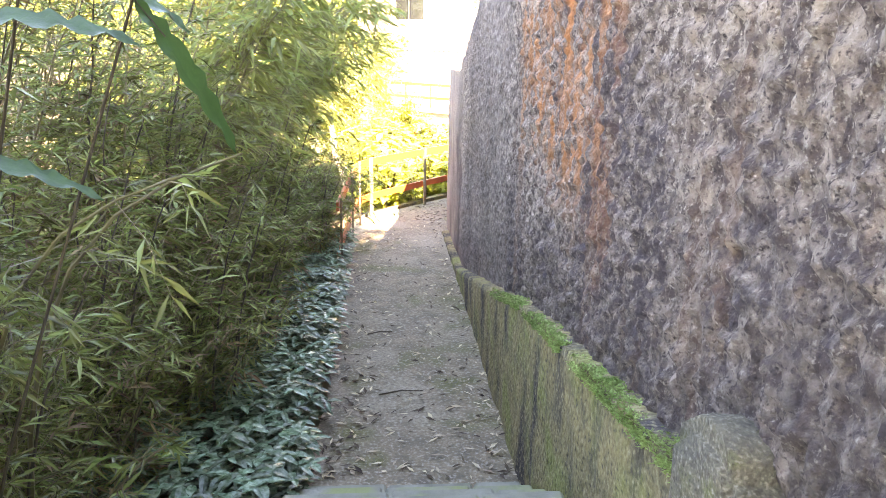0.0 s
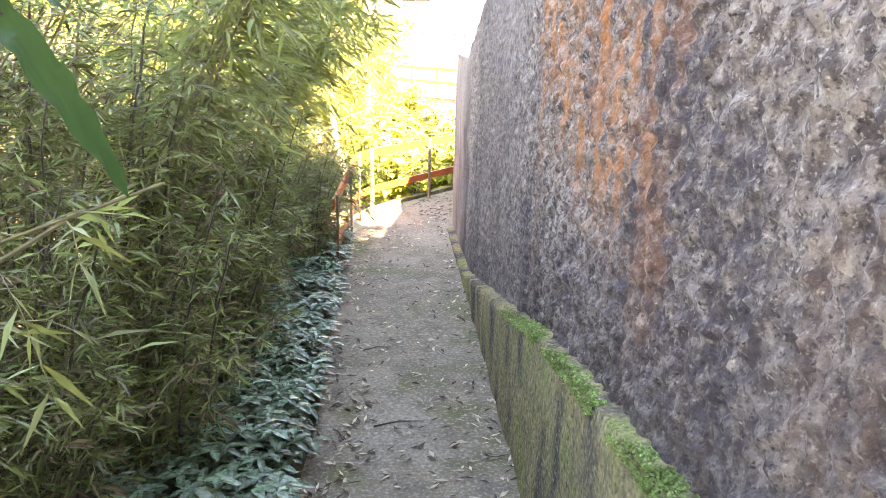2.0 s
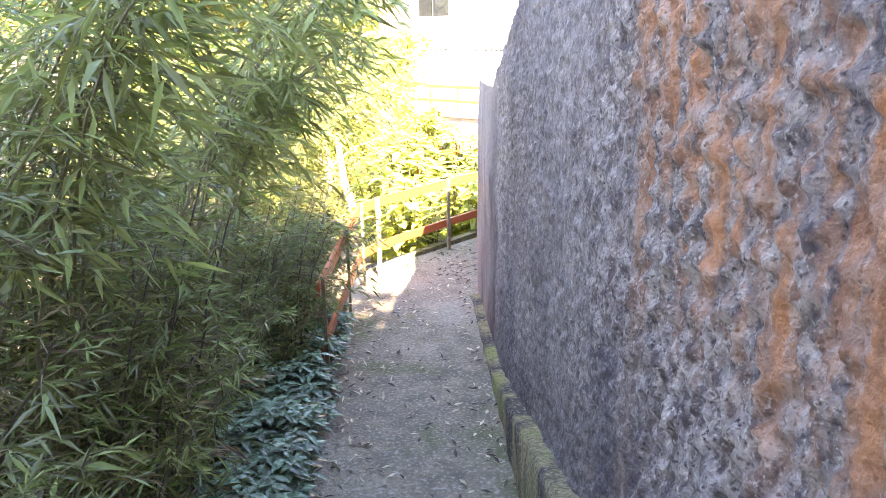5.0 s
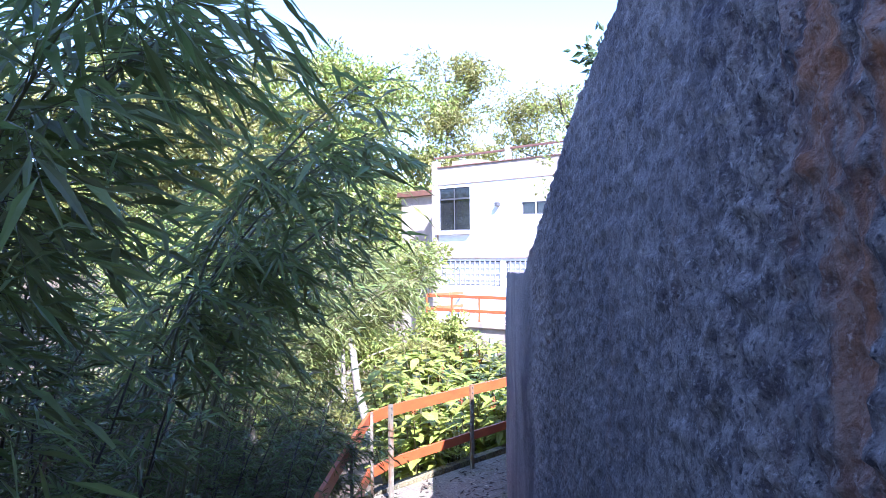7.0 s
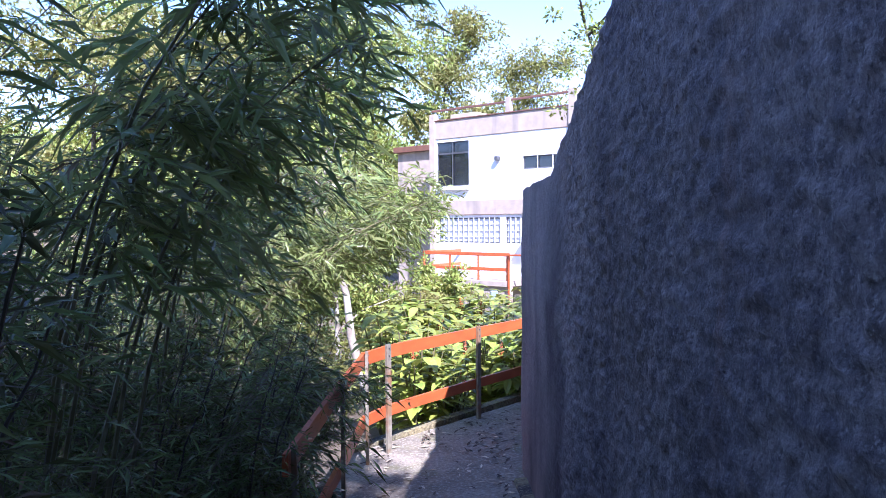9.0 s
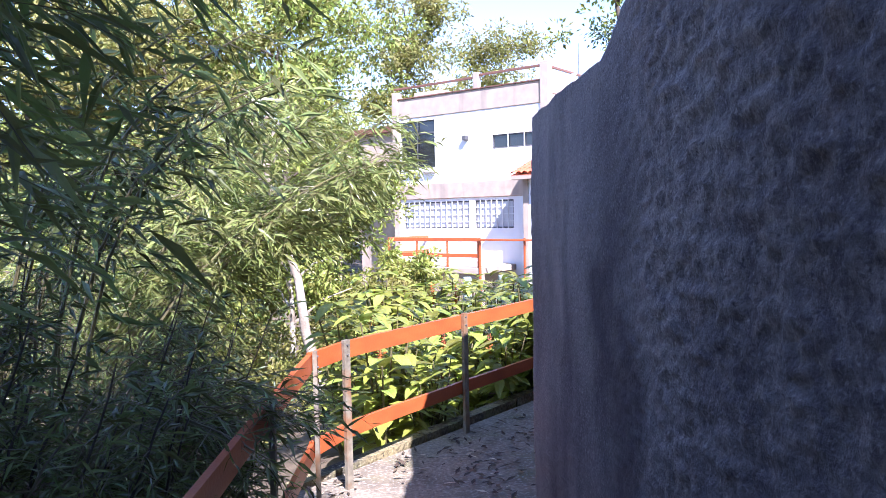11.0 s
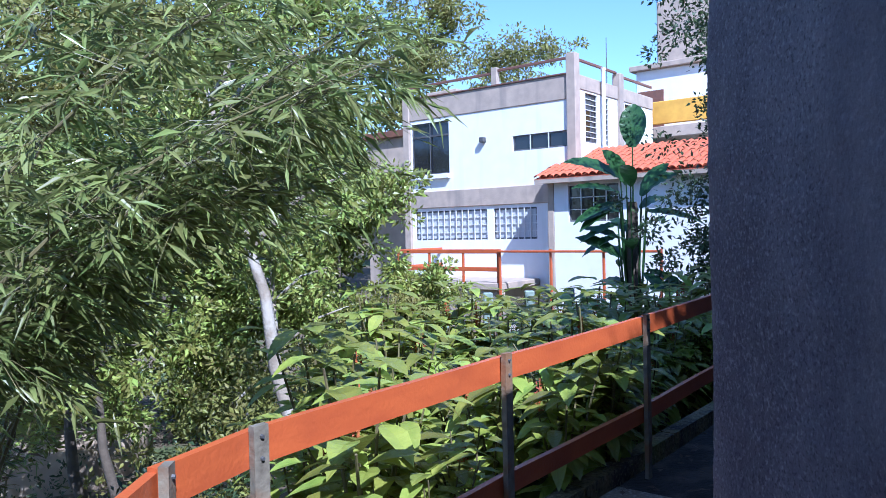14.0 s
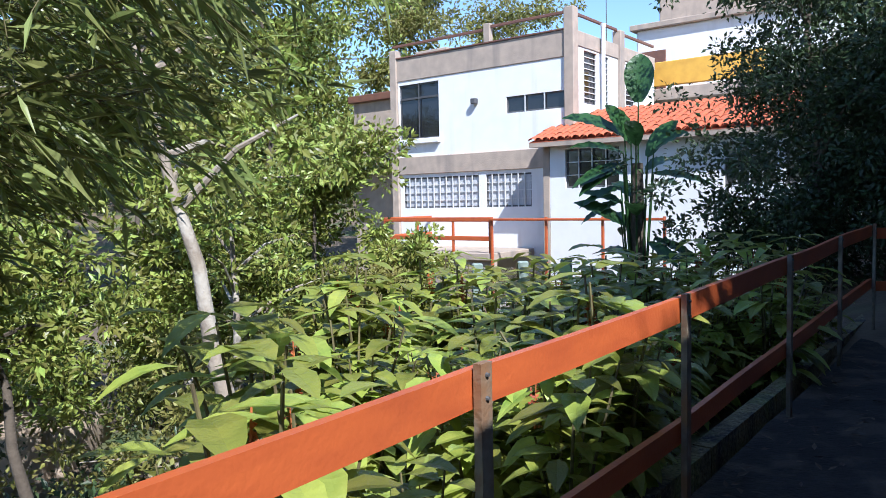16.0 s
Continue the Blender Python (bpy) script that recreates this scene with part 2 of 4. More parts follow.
M_BARK = material("pale_bark", (0.34, 0.285, 0.22), (0.20, 0.16, 0.12), 10, 0.9, 0.5, 30, stretch=(1, 1, 0.3), patch=(0.40, 0.36, 0.30), patch_scale=4)
M_DARKBARK = material("dark_bark", (0.12, 0.095, 0.07), (0.07, 0.055, 0.04), 10, 0.9, 0.5, 30)
M_SPIKE = material("red_flower_spike", (0.46, 0.13, 0.04), (0.28, 0.075, 0.03), 20, 0.7, 0.2, each=0.3)
M_LITTER = material("dry_leaf_litter", (0.60, 0.52, 0.38), (0.42, 0.33, 0.21), 6, 0.7, 0.1, each=0.35)
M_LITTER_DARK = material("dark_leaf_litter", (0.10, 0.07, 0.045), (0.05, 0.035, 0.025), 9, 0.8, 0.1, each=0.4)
M_GREENPOST = material("faded_green_paint", (0.30, 0.36, 0.31), (0.20, 0.26, 0.22), 8, 0.8, 0.2)
M_ROCK = material("sandy_bank", (0.46, 0.36, 0.26), (0.30, 0.23, 0.17), 2, 0.95, 0.6, 12)


# ---- builders ----
class Geo:
    """Vertices and faces that become one mesh."""

    def __init__(self):
        self.v, self.f = [], []

    def add(self, verts, faces):
        k = len(self.v)
        self.v.extend(tuple(p) for p in verts)
        self.f.extend(tuple(i + k for i in q) for q in faces)

    def box(self, x0, x1, y0, y1, z0, z1, c=0.0):
        if c <= 0:
            p = [(x, y, z) for x in (x0, x1) for y in (y0, y1) for z in (z0, z1)]
            self.add(p, [(0, 1, 3, 2), (4, 6, 7, 5), (0, 4, 5, 1), (2, 3, 7, 6), (0, 2, 6, 4), (1, 5, 7, 3)])
            return self
        b = bmesh.new()
        bmesh.ops.create_cube(b, size=1)
        for q in b.verts:
            q.co = Vector(((x0 + x1) / 2 + q.co.x * (x1 - x0), (y0 + y1) / 2 + q.co.y * (y1 - y0), (z0 + z1) / 2 + q.co.z * (z1 - z0)))
        bmesh.ops.bevel(b, geom=b.edges[:], offset=c, segments=1, affect="EDGES")
        b.verts.index_update()
        self.add([q.co for q in b.verts], [[q.index for q in f.verts] for f in b.faces])
        b.free()
        return self

    def tube(self, pts, radii, n=6, cap=True):
        pts = [Vector(p) for p in pts]
        rings = []
        for i, p in enumerate(pts):
            d = (pts[min(i + 1, len(pts) - 1)] - pts[max(i - 1, 0)]).normalized()
            a = d.orthogonal().normalized() if i == 0 else (a - d * a.dot(d)).normalized()
            b = d.cross(a)
            rings += [p + (a * math.cos(2 * math.pi * k / n) + b * math.sin(2 * math.pi * k / n)) * radii[i] for k in range(n)]
        faces = [(i * n + k, i * n + (k + 1) % n, (i + 1) * n + (k + 1) % n, (i + 1) * n + k) for i in range(len(pts) - 1) for k in range(n)]
        if cap:
            faces += [tuple(range(n))[::-1], tuple((len(pts) - 1) * n + k for k in range(n))]
        self.add(rings, faces)
        return self

    def blade(self, p, d, up, length, width, droop=0.15):
        """A narrow folded leaf."""
        side = d.cross(up).normalized() * (width / 2)
        mid = p + d * (length * 0.4) + up * (width * 0.12)
        tip = p + d * length - Vector((0, 0, length * droop))
        self.add([p, mid + side, tip, mid - side, mid - up * (width * 0.2)], [(0, 1, 4), (1, 2, 4), (2, 3, 4), (3, 0, 4)])

    def broad(self, p, d, up, length, width, droop=0.25):
        """A broad pointed leaf with a sunken midrib and wavy rim."""
        side = d.cross(up).normalized()
        vs, fs = [], []
        for i, (s, w) in enumerate(((0, 0.06), (0.2, 0.72), (0.45, 1.0), (0.72, 0.7), (0.9, 0.3))):
            c = p + d * (length * s) - Vector((0, 0, droop * length * s * s))
            vs += [c - side * (width * w / 2) + up * (width * 0.1 * w), c, c + side * (width * w / 2) + up * (width * 0.1 * w)]
            if i:
                k = 3 * i
                fs += [(k - 3, k - 2, k + 1, k), (k - 2, k - 1, k + 2, k + 1)]
        vs.append(p + d * length - Vector((0, 0, droop * length)))
        fs += [(12, 13, 15), (13, 14, 15)]
        self.add(vs, fs)

    def mesh(self, name, mat, smooth=False):
        me = bpy.data.meshes.new(name)
        me.from_pydata(self.v, [], self.f)
        me.materials.append(mat)
        if smooth:
            me.polygons.foreach_set("use_smooth", [True] * len(me.polygons))
        me.update()
        return me


def part(name, geo, mat, parent=None, label="", smooth=False):
    ob = new(name, geo.mesh(name, mat, smooth))
    if parent is not None:
        ob.parent = parent
    return tagged(ob, label)


def thing(name, label, category, m=None, group="", kind=""):
    ob = new(name)
    if m is not None:
        ob.matrix_basis = m
    return tagged(ob, label, category, group, kind)


def rnd(a, b):
    return random.uniform(a, b)


def any_way(zlo=-1.0, zhi=1.0):
    a, z = rnd(0, 2 * math.pi), rnd(zlo, zhi)
    r = math.sqrt(max(0.0, 1 - z * z))
    return Vector((r * math.cos(a), r * math.sin(a), z))


# ---- ground ----
WALL_X, WALL_END = 0.95, 9.57
RAIL_DIR = Vector((0.66, 0.75, 0)).normalized()


def floor_z(y):
    return -1.15 - 0.1 * min(1, max(0, (y - 3.5) / 6.5))


def wall_top(y):
    pts = ((-4, 4.1), (0, 3.2), (3, 2.55), (5.5, 1.9), (6.5, 1.62), (7.35, 1.27), (8.2, 0.92), (9.6, 0.9))
    for (a, p), (b, q) in zip(pts, pts[1:]):
        if y <= b:
            return p + (q - p) * max(0, (y - a) / (b - a))
    return 0.9


def ground_z(x, y):
    base = -1.42
    beyond = (x - 0.55) * -RAIL_DIR.y + (y - 11.1) * RAIL_DIR.x
    left = -0.55 - x
    fall = max(0, beyond) * 0.22 + max(0, left) * (0.10 + 0.15 * min(1, max(0, (y - 7) / 4)))
    z = base - min(fall, 2.3)
    if x > 1.9 and y < 9.0:
        z = min(wall_top(y), 3.0) - 0.25
    behind = (x - WALL_X) * RAIL_DIR.y - (y - WALL_END) * RAIL_DIR.x
    if y >= 9.0 and behind > 0.75:
        return 0.62 + 0.1 * noise.noise((x * 0.6, y * 0.6, 0)) + min(1.6, 0.1 * max(0, x - 3))
    if y > 3 and x > 3:
        z += min(1.6, 0.1 * (x - 3)) * (1 if beyond < 2 else 0.4)
    far = math.hypot(x, y - 10)
    z += min(9, max(0, far - 42) * 0.16) * (1 if y > 0 else 0.5)
    return z + 0.12 * noise.noise((x * 0.6, y * 0.6, 0)) * (0 if beyond < 0.1 and -0.6 < x < 6 else 1)


def ground():
    def axis(a, b, c, d, fine):
        out = list(np.arange(a, b, fine))
        step, p = fine, b
        while p < d:
            out.append(p)
            step *= 1.3
            p += step
        step, p = fine, a
        while p > c:
            step *= 1.3
            p -= step
            out.insert(0, p)
        return out
    xs, ys = axis(-6, 9, -900, 900, 0.45), axis(-3, 34, -900, 1500, 0.45)
    g = Geo()
    g.v = [(x, y, ground_z(x, y)) for y in ys for x in xs]
    w = len(xs)
    g.f = [(j * w + i, j * w + i + 1, (j + 1) * w + i + 1, (j + 1) * w + i) for j in range(len(ys) - 1) for i in range(w - 1)]
    tagged(part("ground", g, M_SOIL, smooth=True), "brown leafy soil sloping down below the path", "ground", kind="structure")


ground()


def pavement():
    """The concrete path: a straight run along the wall, and a run that turns right along the rail."""
    g = Geo()
    n = 26
    ys = [3.12 + (10.0 - 3.12) * i / n for i in range(n + 1)]
    for y0, y1 in zip(ys, ys[1:]):
        l0, l1 = (-0.30 - 0.03 * math.sin(y * 2.3) - 0.02 * (y - 3) for y in (y0, y1))
        z0, z1 = floor_z(y0), floor_z(y1)
        p = [(l0, y0, z0), (0.97, y0, z0), (0.97, y1, z1), (l1, y1, z1)]
        g.add(p + [(a, b, c - 0.3) for a, b, c in p], [(0, 1, 2, 3), (0, 3, 7, 4), (0, 4, 5, 1), (2, 6, 7, 3), (1, 5, 6, 2)])
    z = floor_z(10)
    p = [(-0.42, 10.0), (0.97, 10.0), (0.97, 9.6), (2.36, 11.18), (1.43, 11.97)]
    g.add([(x, y, z) for x, y in p] + [(x, y, z - 0.3) for x, y in p], [(0, 1, 2, 3, 4)] + [(i, i + 5, (i + 1) % 5 + 5, (i + 1) % 5) for i in range(5)])
    # Far stretch of the turned path, with its shade painted into the earth colour.
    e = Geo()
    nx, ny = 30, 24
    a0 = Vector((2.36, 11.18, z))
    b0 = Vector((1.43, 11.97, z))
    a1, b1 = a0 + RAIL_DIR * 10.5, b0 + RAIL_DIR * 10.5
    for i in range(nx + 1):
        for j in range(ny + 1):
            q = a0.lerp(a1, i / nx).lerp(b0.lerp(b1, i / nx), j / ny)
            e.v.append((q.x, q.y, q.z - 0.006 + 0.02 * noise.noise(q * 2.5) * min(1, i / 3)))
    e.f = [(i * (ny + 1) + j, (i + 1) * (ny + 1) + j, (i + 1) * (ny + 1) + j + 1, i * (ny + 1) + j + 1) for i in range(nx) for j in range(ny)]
    tagged(part("shaded_earth_path", e, M_SHADED_EARTH, smooth=True), "earth path under the trees, its deep shade put into the dark colour", "path", kind="structure")
    k = Geo()
    d = RAIL_DIR
    nrm = Vector((-d.y, d.x, 0))
    for i in range(10):
        a = Vector((-0.42, 10.0, z)) + d * (i * 1.25 + 0.01)
        b = a + d * 1.23
        q = [a - nrm * 0.0, b, b + nrm * 0.1, a + nrm * 0.1]
        h = Vector((0, 0, 0.035))
        k.add([c + h for c in q] + [c - h * 9 for c in q], [(0, 1, 2, 3), (0, 4, 5, 1), (1, 5, 6, 2), (2, 6, 7, 3), (3, 7, 4, 0)])
    ob = tagged(part("pavement", g, M_PATH), "worn grey concrete garden path with moss stains", "path", kind="structure")
    tagged(part("kerb", k, M_PLINTH), "low mossy concrete kerb along the path edge", "kerb", kind="structure")


pavement()


def stairs():
    st = thing("stairs", "grey stone steps leading down to the concrete path", "stairs", kind="structure")
    top, run, rise, n = -0.2, 0.29, 0.172, 5
    part("landing", Geo().box(-1.0, 0.86, -3.2, 1.77, top - 1.2, top, 0.015), M_STEP, st)
    for i in range(1, n + 1):
        z = top - rise * i
        y0 = 1.77 + run * (i - 1)
        x, row = -0.36, []
        while x < 0.84:
            w = min(rnd(0.36, 0.52), 0.85 - x)
            part("tread_stone", Geo().box(x + 0.006, x + w - 0.006, y0 - 0.02, y0 + run + rnd(0, 0.015), max(z - 0.32, -1.5), z + rnd(-0.006, 0.004), 0.014), M_STEP, st)
            x += w
        part("riser_base", Geo().box(-0.35, 0.85, y0, y0 + run - 0.03, -1.5, z - 0.03), M_STEP, st)


stairs()


# ---- the retaining wall ----
def retaining_wall():
    g = Geo()
    ys = list(np.arange(-3.2, 0.6, 0.06)) + list(np.arange(0.6, 4.2, 0.013)) + list(np.arange(4.2, WALL_END, 0.024)) + [WALL_END]
    rows = 250
    for y in ys:
        top = wall_top(y) + 0.012 * noise.noise((y * 5, 3, 0))
        rough = 0.10 + max(0.9 * max(0.0, min(1.0, (6.3 - y) / 2.5)), 0.4 * max(0.0, min(1.0, (8.1 - y) / 0.4)))
        for j in range(rows + 1):
            z = -1.0 + (top + 1.0) * j / rows if j else -1.5
            lump = noise.noise((y * 19, z * 19, 4))
            chip = noise.noise((y * 40, z * 40, 7))
            dx = 0.022 * noise.noise((y * 1.1, z * 1.1, 1)) - rough * (0.016 * noise.noise((y * 7, z * 7, 2)) + 0.034 * max(-0.25, lump) + 0.021 * max(-0.2, chip))
            g.v.append((WALL_X + dx if y < WALL_END - 0.03 else WALL_X + 0.02, y, z))
    w = rows + 1
    g.f = [(i * w + j, i * w + j + 1, (i + 1) * w + j + 1, (i + 1) * w + j) for i in range(len(ys) - 1) for j in range(rows)]
    back = len(g.v)
    for y in ys:
        g.v += [(WALL_X + 0.34, y, wall_top(y)), (WALL_X + 0.34, y, -1.5)]
    for i in range(len(ys) - 1):
        g.f.append((i * w + rows, back + 2 * i, back + 2 * i + 2, (i + 1) * w + rows))
        g.f.append((back + 2 * i, back + 2 * i + 1, back + 2 * i + 3, back + 2 * i + 2))
    e, l = (len(ys) - 1) * w, back + 2 * (len(ys) - 1)
    g.f.append(tuple([l + 1, l] + [e + j for j in range(rows, -1, -1)]))
    tagged(part("wall_east", g, M_WALL, smooth=True), "tall rough-cast retaining wall stained purple-grey and rust orange", "wall", kind="structure")


retaining_wall()


def wall_return():
    """The wall turns the corner and goes on beside the path, alongside the railing."""
    g = Geo()
    d, back = RAIL_DIR, Vector((RAIL_DIR.y, -RAIL_DIR.x, 0))
    o = Vector((WALL_X + 0.03, WALL_END - 0.004, 0))
    nu, nv = 120, 40
    for i in range(nu + 1):
        p = o + d * (9.0 * i / nu)
        top = 0.88 + 0.02 * noise.noise((i * 0.3, 2, 0))
        for j in range(nv + 1):
            z = -1.5 + (top + 1.5) * j / nv
            q = p + back * (0.012 * noise.noise((i * 0.6, z * 6, 3)))
            g.v.append((q.x, q.y, z))
        q = p + back * 0.34
        g.v += [(q.x, q.y, top), (q.x, q.y, -1.5)]
    w = nv + 3
    for i in range(nu):
        g.f += [(i * w + j, (i + 1) * w + j, (i + 1) * w + j + 1, i * w + j + 1) for j in range(w - 1)]
    g.f += [tuple(nu * w + j for j in range(w))]
    tagged(part("wall_return", g, M_WALL, smooth=False), "rough-cast wall returning along the turned path", "wall", kind="structure")


wall_return()


def ledge_z(y):
    pts = ((0.9, 0.3), (1.5, 0.18), (2.0, 0.10), (2.9, -0.05), (3.6, -0.17), (4.6, -0.44), (6.0, -0.80), (7.3, -1.12), (8.4, -1.2), (9.6, -1.22))
    for (a, p), (b, q) in zip(pts, pts[1:]):
        if y <= b:
            return p + (q - p) * max(0, (y - a) / (b - a))
    return -1.22


def rough_block(x0, x1, y0, y1, z0, z1):
    """A worn block with rounded, uneven edges."""
    m = bmesh.new()
    bmesh.ops.create_cube(m, size=1)
    bmesh.ops.bevel(m, geom=m.edges[:], offset=0.09, segments=2, affect="EDGES")
    bmesh.ops.subdivide_edges(m, edges=m.edges[:], cuts=3, use_grid_fill=True)
    m.verts.index_update()
    g = Geo()
    for v in m.verts:
        p = Vector(((x0 + x1) / 2 + v.co.x * (x1 - x0), (y0 + y1) / 2 + v.co.y * (y1 - y0), (z0 + z1) / 2 + v.co.z * (z1 - z0)))
        g.v.append(tuple(p + Vector((noise.noise(p * 9), noise.noise(p * 9 + Vector((5, 0, 0))), noise.noise(p * 9 + Vector((0, 5, 0))))) * 0.018))
    g.f = [tuple(v.index for v in f.verts) for f in m.faces]
    m.free()
    return g


def plinth():
    g, moss = Geo(), Geo()
    ys = list(np.arange(0.95, 9.3, 0.05))
    n = 22
    for y in ys:
        t = ledge_z(y)
        for j in range(n):
            z = -1.45 + (t + 1.45) * j / (n - 1)
            g.v.append((0.862 + 0.012 * noise.noise((y * 3, z * 3, 5)) + 0.010 * noise.noise((y * 6, z * 6, 5)) + (0.012 if j == n - 1 else 0), y, z + 0.01 * noise.noise((y * 7, 0, z))))
        g.v.append((1.0, y, t + 0.012))
    w = n + 1
    g.f = [(i * w + j, i * w + j + 1, (i + 1) * w + j + 1, (i + 1) * w + j) for i in range(len(ys) - 1) for j in range(n)]
    g.f += [tuple(range(w))[::-1]]
    ob = tagged(part("plinth", g, M_PLINTH, smooth=True), "mossy yellow-brown concrete plinth along the wall foot", "plinth", kind="structure")
    for _ in range(24000):
        y = rnd(1.3, 4.9)
        x = rnd(0.845, 0.955)
        cover = noise.noise((y * 2.2, 7, 0)) + 0.9 * noise.noise((x * 22, y * 11, 3))
        if cover < -0.35 + (0.5 if x > 0.92 else 0) or rnd(0, 1) < (y - 3.7) * 0.9:
            continue
        p = Vector((x, y, ledge_z(y) - 0.004 - (0.010 + rnd(0, 0.03) if x < 0.868 else 0) + 0.012 * max(0, cover)))
        d = any_way(0.1, 0.9)
        moss.blade(p, d, d.orthogonal().normalized(), rnd(0.008, 0.022), rnd(0.006, 0.013), 0.2)
    tagged(part("moss", moss, M_MOSS), "bright green moss growing along the plinth ledge", "moss", kind="stuff")
    b = rough_block(0.835, 0.99, 1.02, 1.335, -0.3, 0.30)
    b.v = [(x, y, z + ((0.13 - 0.9 * max(0, y - 1.22)) * min(1, (y - 0.80) / 0.3) if z > 0.1 else 0)) for x, y, z in b.v]
    tagged(part("stone_block", b, M_BLOCK, smooth=True), "rough grey stone block standing at the ledge's upper end", "stone block")


plinth()


# ---- rail along the path ----
def rail_run(points, ztop, height, group):
    """A two-board steel rail on flat posts through the points of the plan."""
    rail = thing("railing", "rust-orange painted flat steel railing with two boards", "railing")
    for (a, b) in zip(points, points[1:]):
        a, b = Vector((*a, 0)), Vector((*b, 0))
        d = (b - a).normalized()
        nrm = Vector((d.y, -d.x, 0)) * 0.014
        for top, h in ((0.0, 0.102), (-0.50, 0.09)):
            g = Geo()
            steps = 8
            rows = []
            for i in range(steps + 1):
                p = a + (b - a) * i / steps
                sag = 0.012 * noise.noise((p.x * 0.9, p.y * 0.9, top * 3))
                zt = ztop(p.y, p.x) + top + sag
                rows.append([p + nrm + Vector((0, 0, zt)), p - nrm + Vector((0, 0, zt)), p - nrm + Vector((0, 0, zt - h)), p + nrm + Vector((0, 0, zt - h))])
            for r in rows:
                g.v += [tuple(q) for q in r]
            for i in range(steps):
                for k in range(4):
                    g.f.append((4 * i + k, 4 * i + (k + 1) % 4, 4 * i + 4 + (k + 1) % 4, 4 * i + 4 + k))
            g.f += [(3, 2, 1, 0), tuple(4 * steps + k for k in range(4))]
            part("board", g, M_RAIL, rail)
    return rail


def post(rail, x, y, ztop, d, zbot=-1.3):
    n = Vector((d.y, -d.x, 0))
    g = Geo()
    c = Vector((x, y, 0)) + n * 0.034
    for s, t in ((-0.024, -0.012), (0.024, -0.012), (0.024, 0.012), (-0.024, 0.012)):
        q = c + d * s + n * t
        g.v += [(q.x, q.y, zbot), (q.x, q.y, ztop)]
    g.f = [(0, 2, 3, 1), (2, 4, 5, 3), (4, 6, 7, 5), (6, 0, 1, 7), (1, 3, 5, 7), (0, 6, 4, 2)]
    ob = part("post", g, M_POST, rail, "weathered grey steel post")
    for z in (ztop - 0.03, ztop - 0.09):
        b = Geo()
        q = c + n * 0.012
        b.tube([(q.x, q.y, z), (q.x + n.x * 0.008, q.y + n.y * 0.008, z)], [0.007, 0.005], 6)
        part("bolt", b, M_FRAME, ob)


P_BEND, P_ONE, P_TWO = (-0.28, 9.74), (-0.12, 10.05), (0.69, 11.08)
FAR_END = (4.9, 15.9)
long_rail = rail_run([P_BEND, P_ONE, P_TWO, (1.62, 12.12), (2.76, 13.44), FAR_END], lambda y, x: -0.36 + 0.03 * max(0, x - 1), 0.9, "")
for x, y in (P_ONE, P_TWO, (1.62, 12.12), (2.76, 13.44), (3.8, 14.64), FAR_END):
    post(long_rail, x, y, -0.345 + 0.03 * max(0, x - 1), RAIL_DIR)
turned_rail = rail_run([(4.95, 15.92), (6.6, 15.4)], lambda y, x: -0.27, 0.9, "")
post(turned_rail, 6.6, 15.4, -0.25, Vector((0.95, -0.3, 0)))
side_rail = rail_run([P_BEND, (-0.33, 8.6), (-0.39, 7.25)], lambda y, x: -0.37, 0.9, "")
for x, y in (P_BEND, (-0.33, 8.6), (-0.39, 7.3)):
    post(side_rail, x, y, -0.355, Vector((0, 1, 0)))


# ---- plants ----
def spray(target, twigs, p, out, ln, count, shortest, longest):
    """A thin side twig that bends down at its end, with narrow leaves to both sides."""
    mid, end = p + out * ln * 0.55, p + out * ln - Vector((0, 0, 0.25 * ln))
    twigs.tube([p, mid, end], [0.0022, 0.0016, 0.0008], 3, False)
    across = out.cross(Vector((0, 0, 1)))
    for q in range(count):
        f = 0.35 + 0.65 * (q + rnd(0, 1)) / count
        r = mid.lerp(end, (f - 0.55) / 0.45) if f > 0.55 else p.lerp(mid, f / 0.55)
        swing = across * (0.9 if q % 2 else -0.9)
        d = (out * rnd(0.5, 1.2) + swing * rnd(0.2, 1.0) + any_way() * 0.35 + Vector((0, 0, rnd(-0.75, 0.25)))).normalized()
        size = rnd(shortest, longest)
        target.blade(r, d, any_way(0.3, 1), size, size * rnd(0.11, 0.17), rnd(0.02, 0.3))


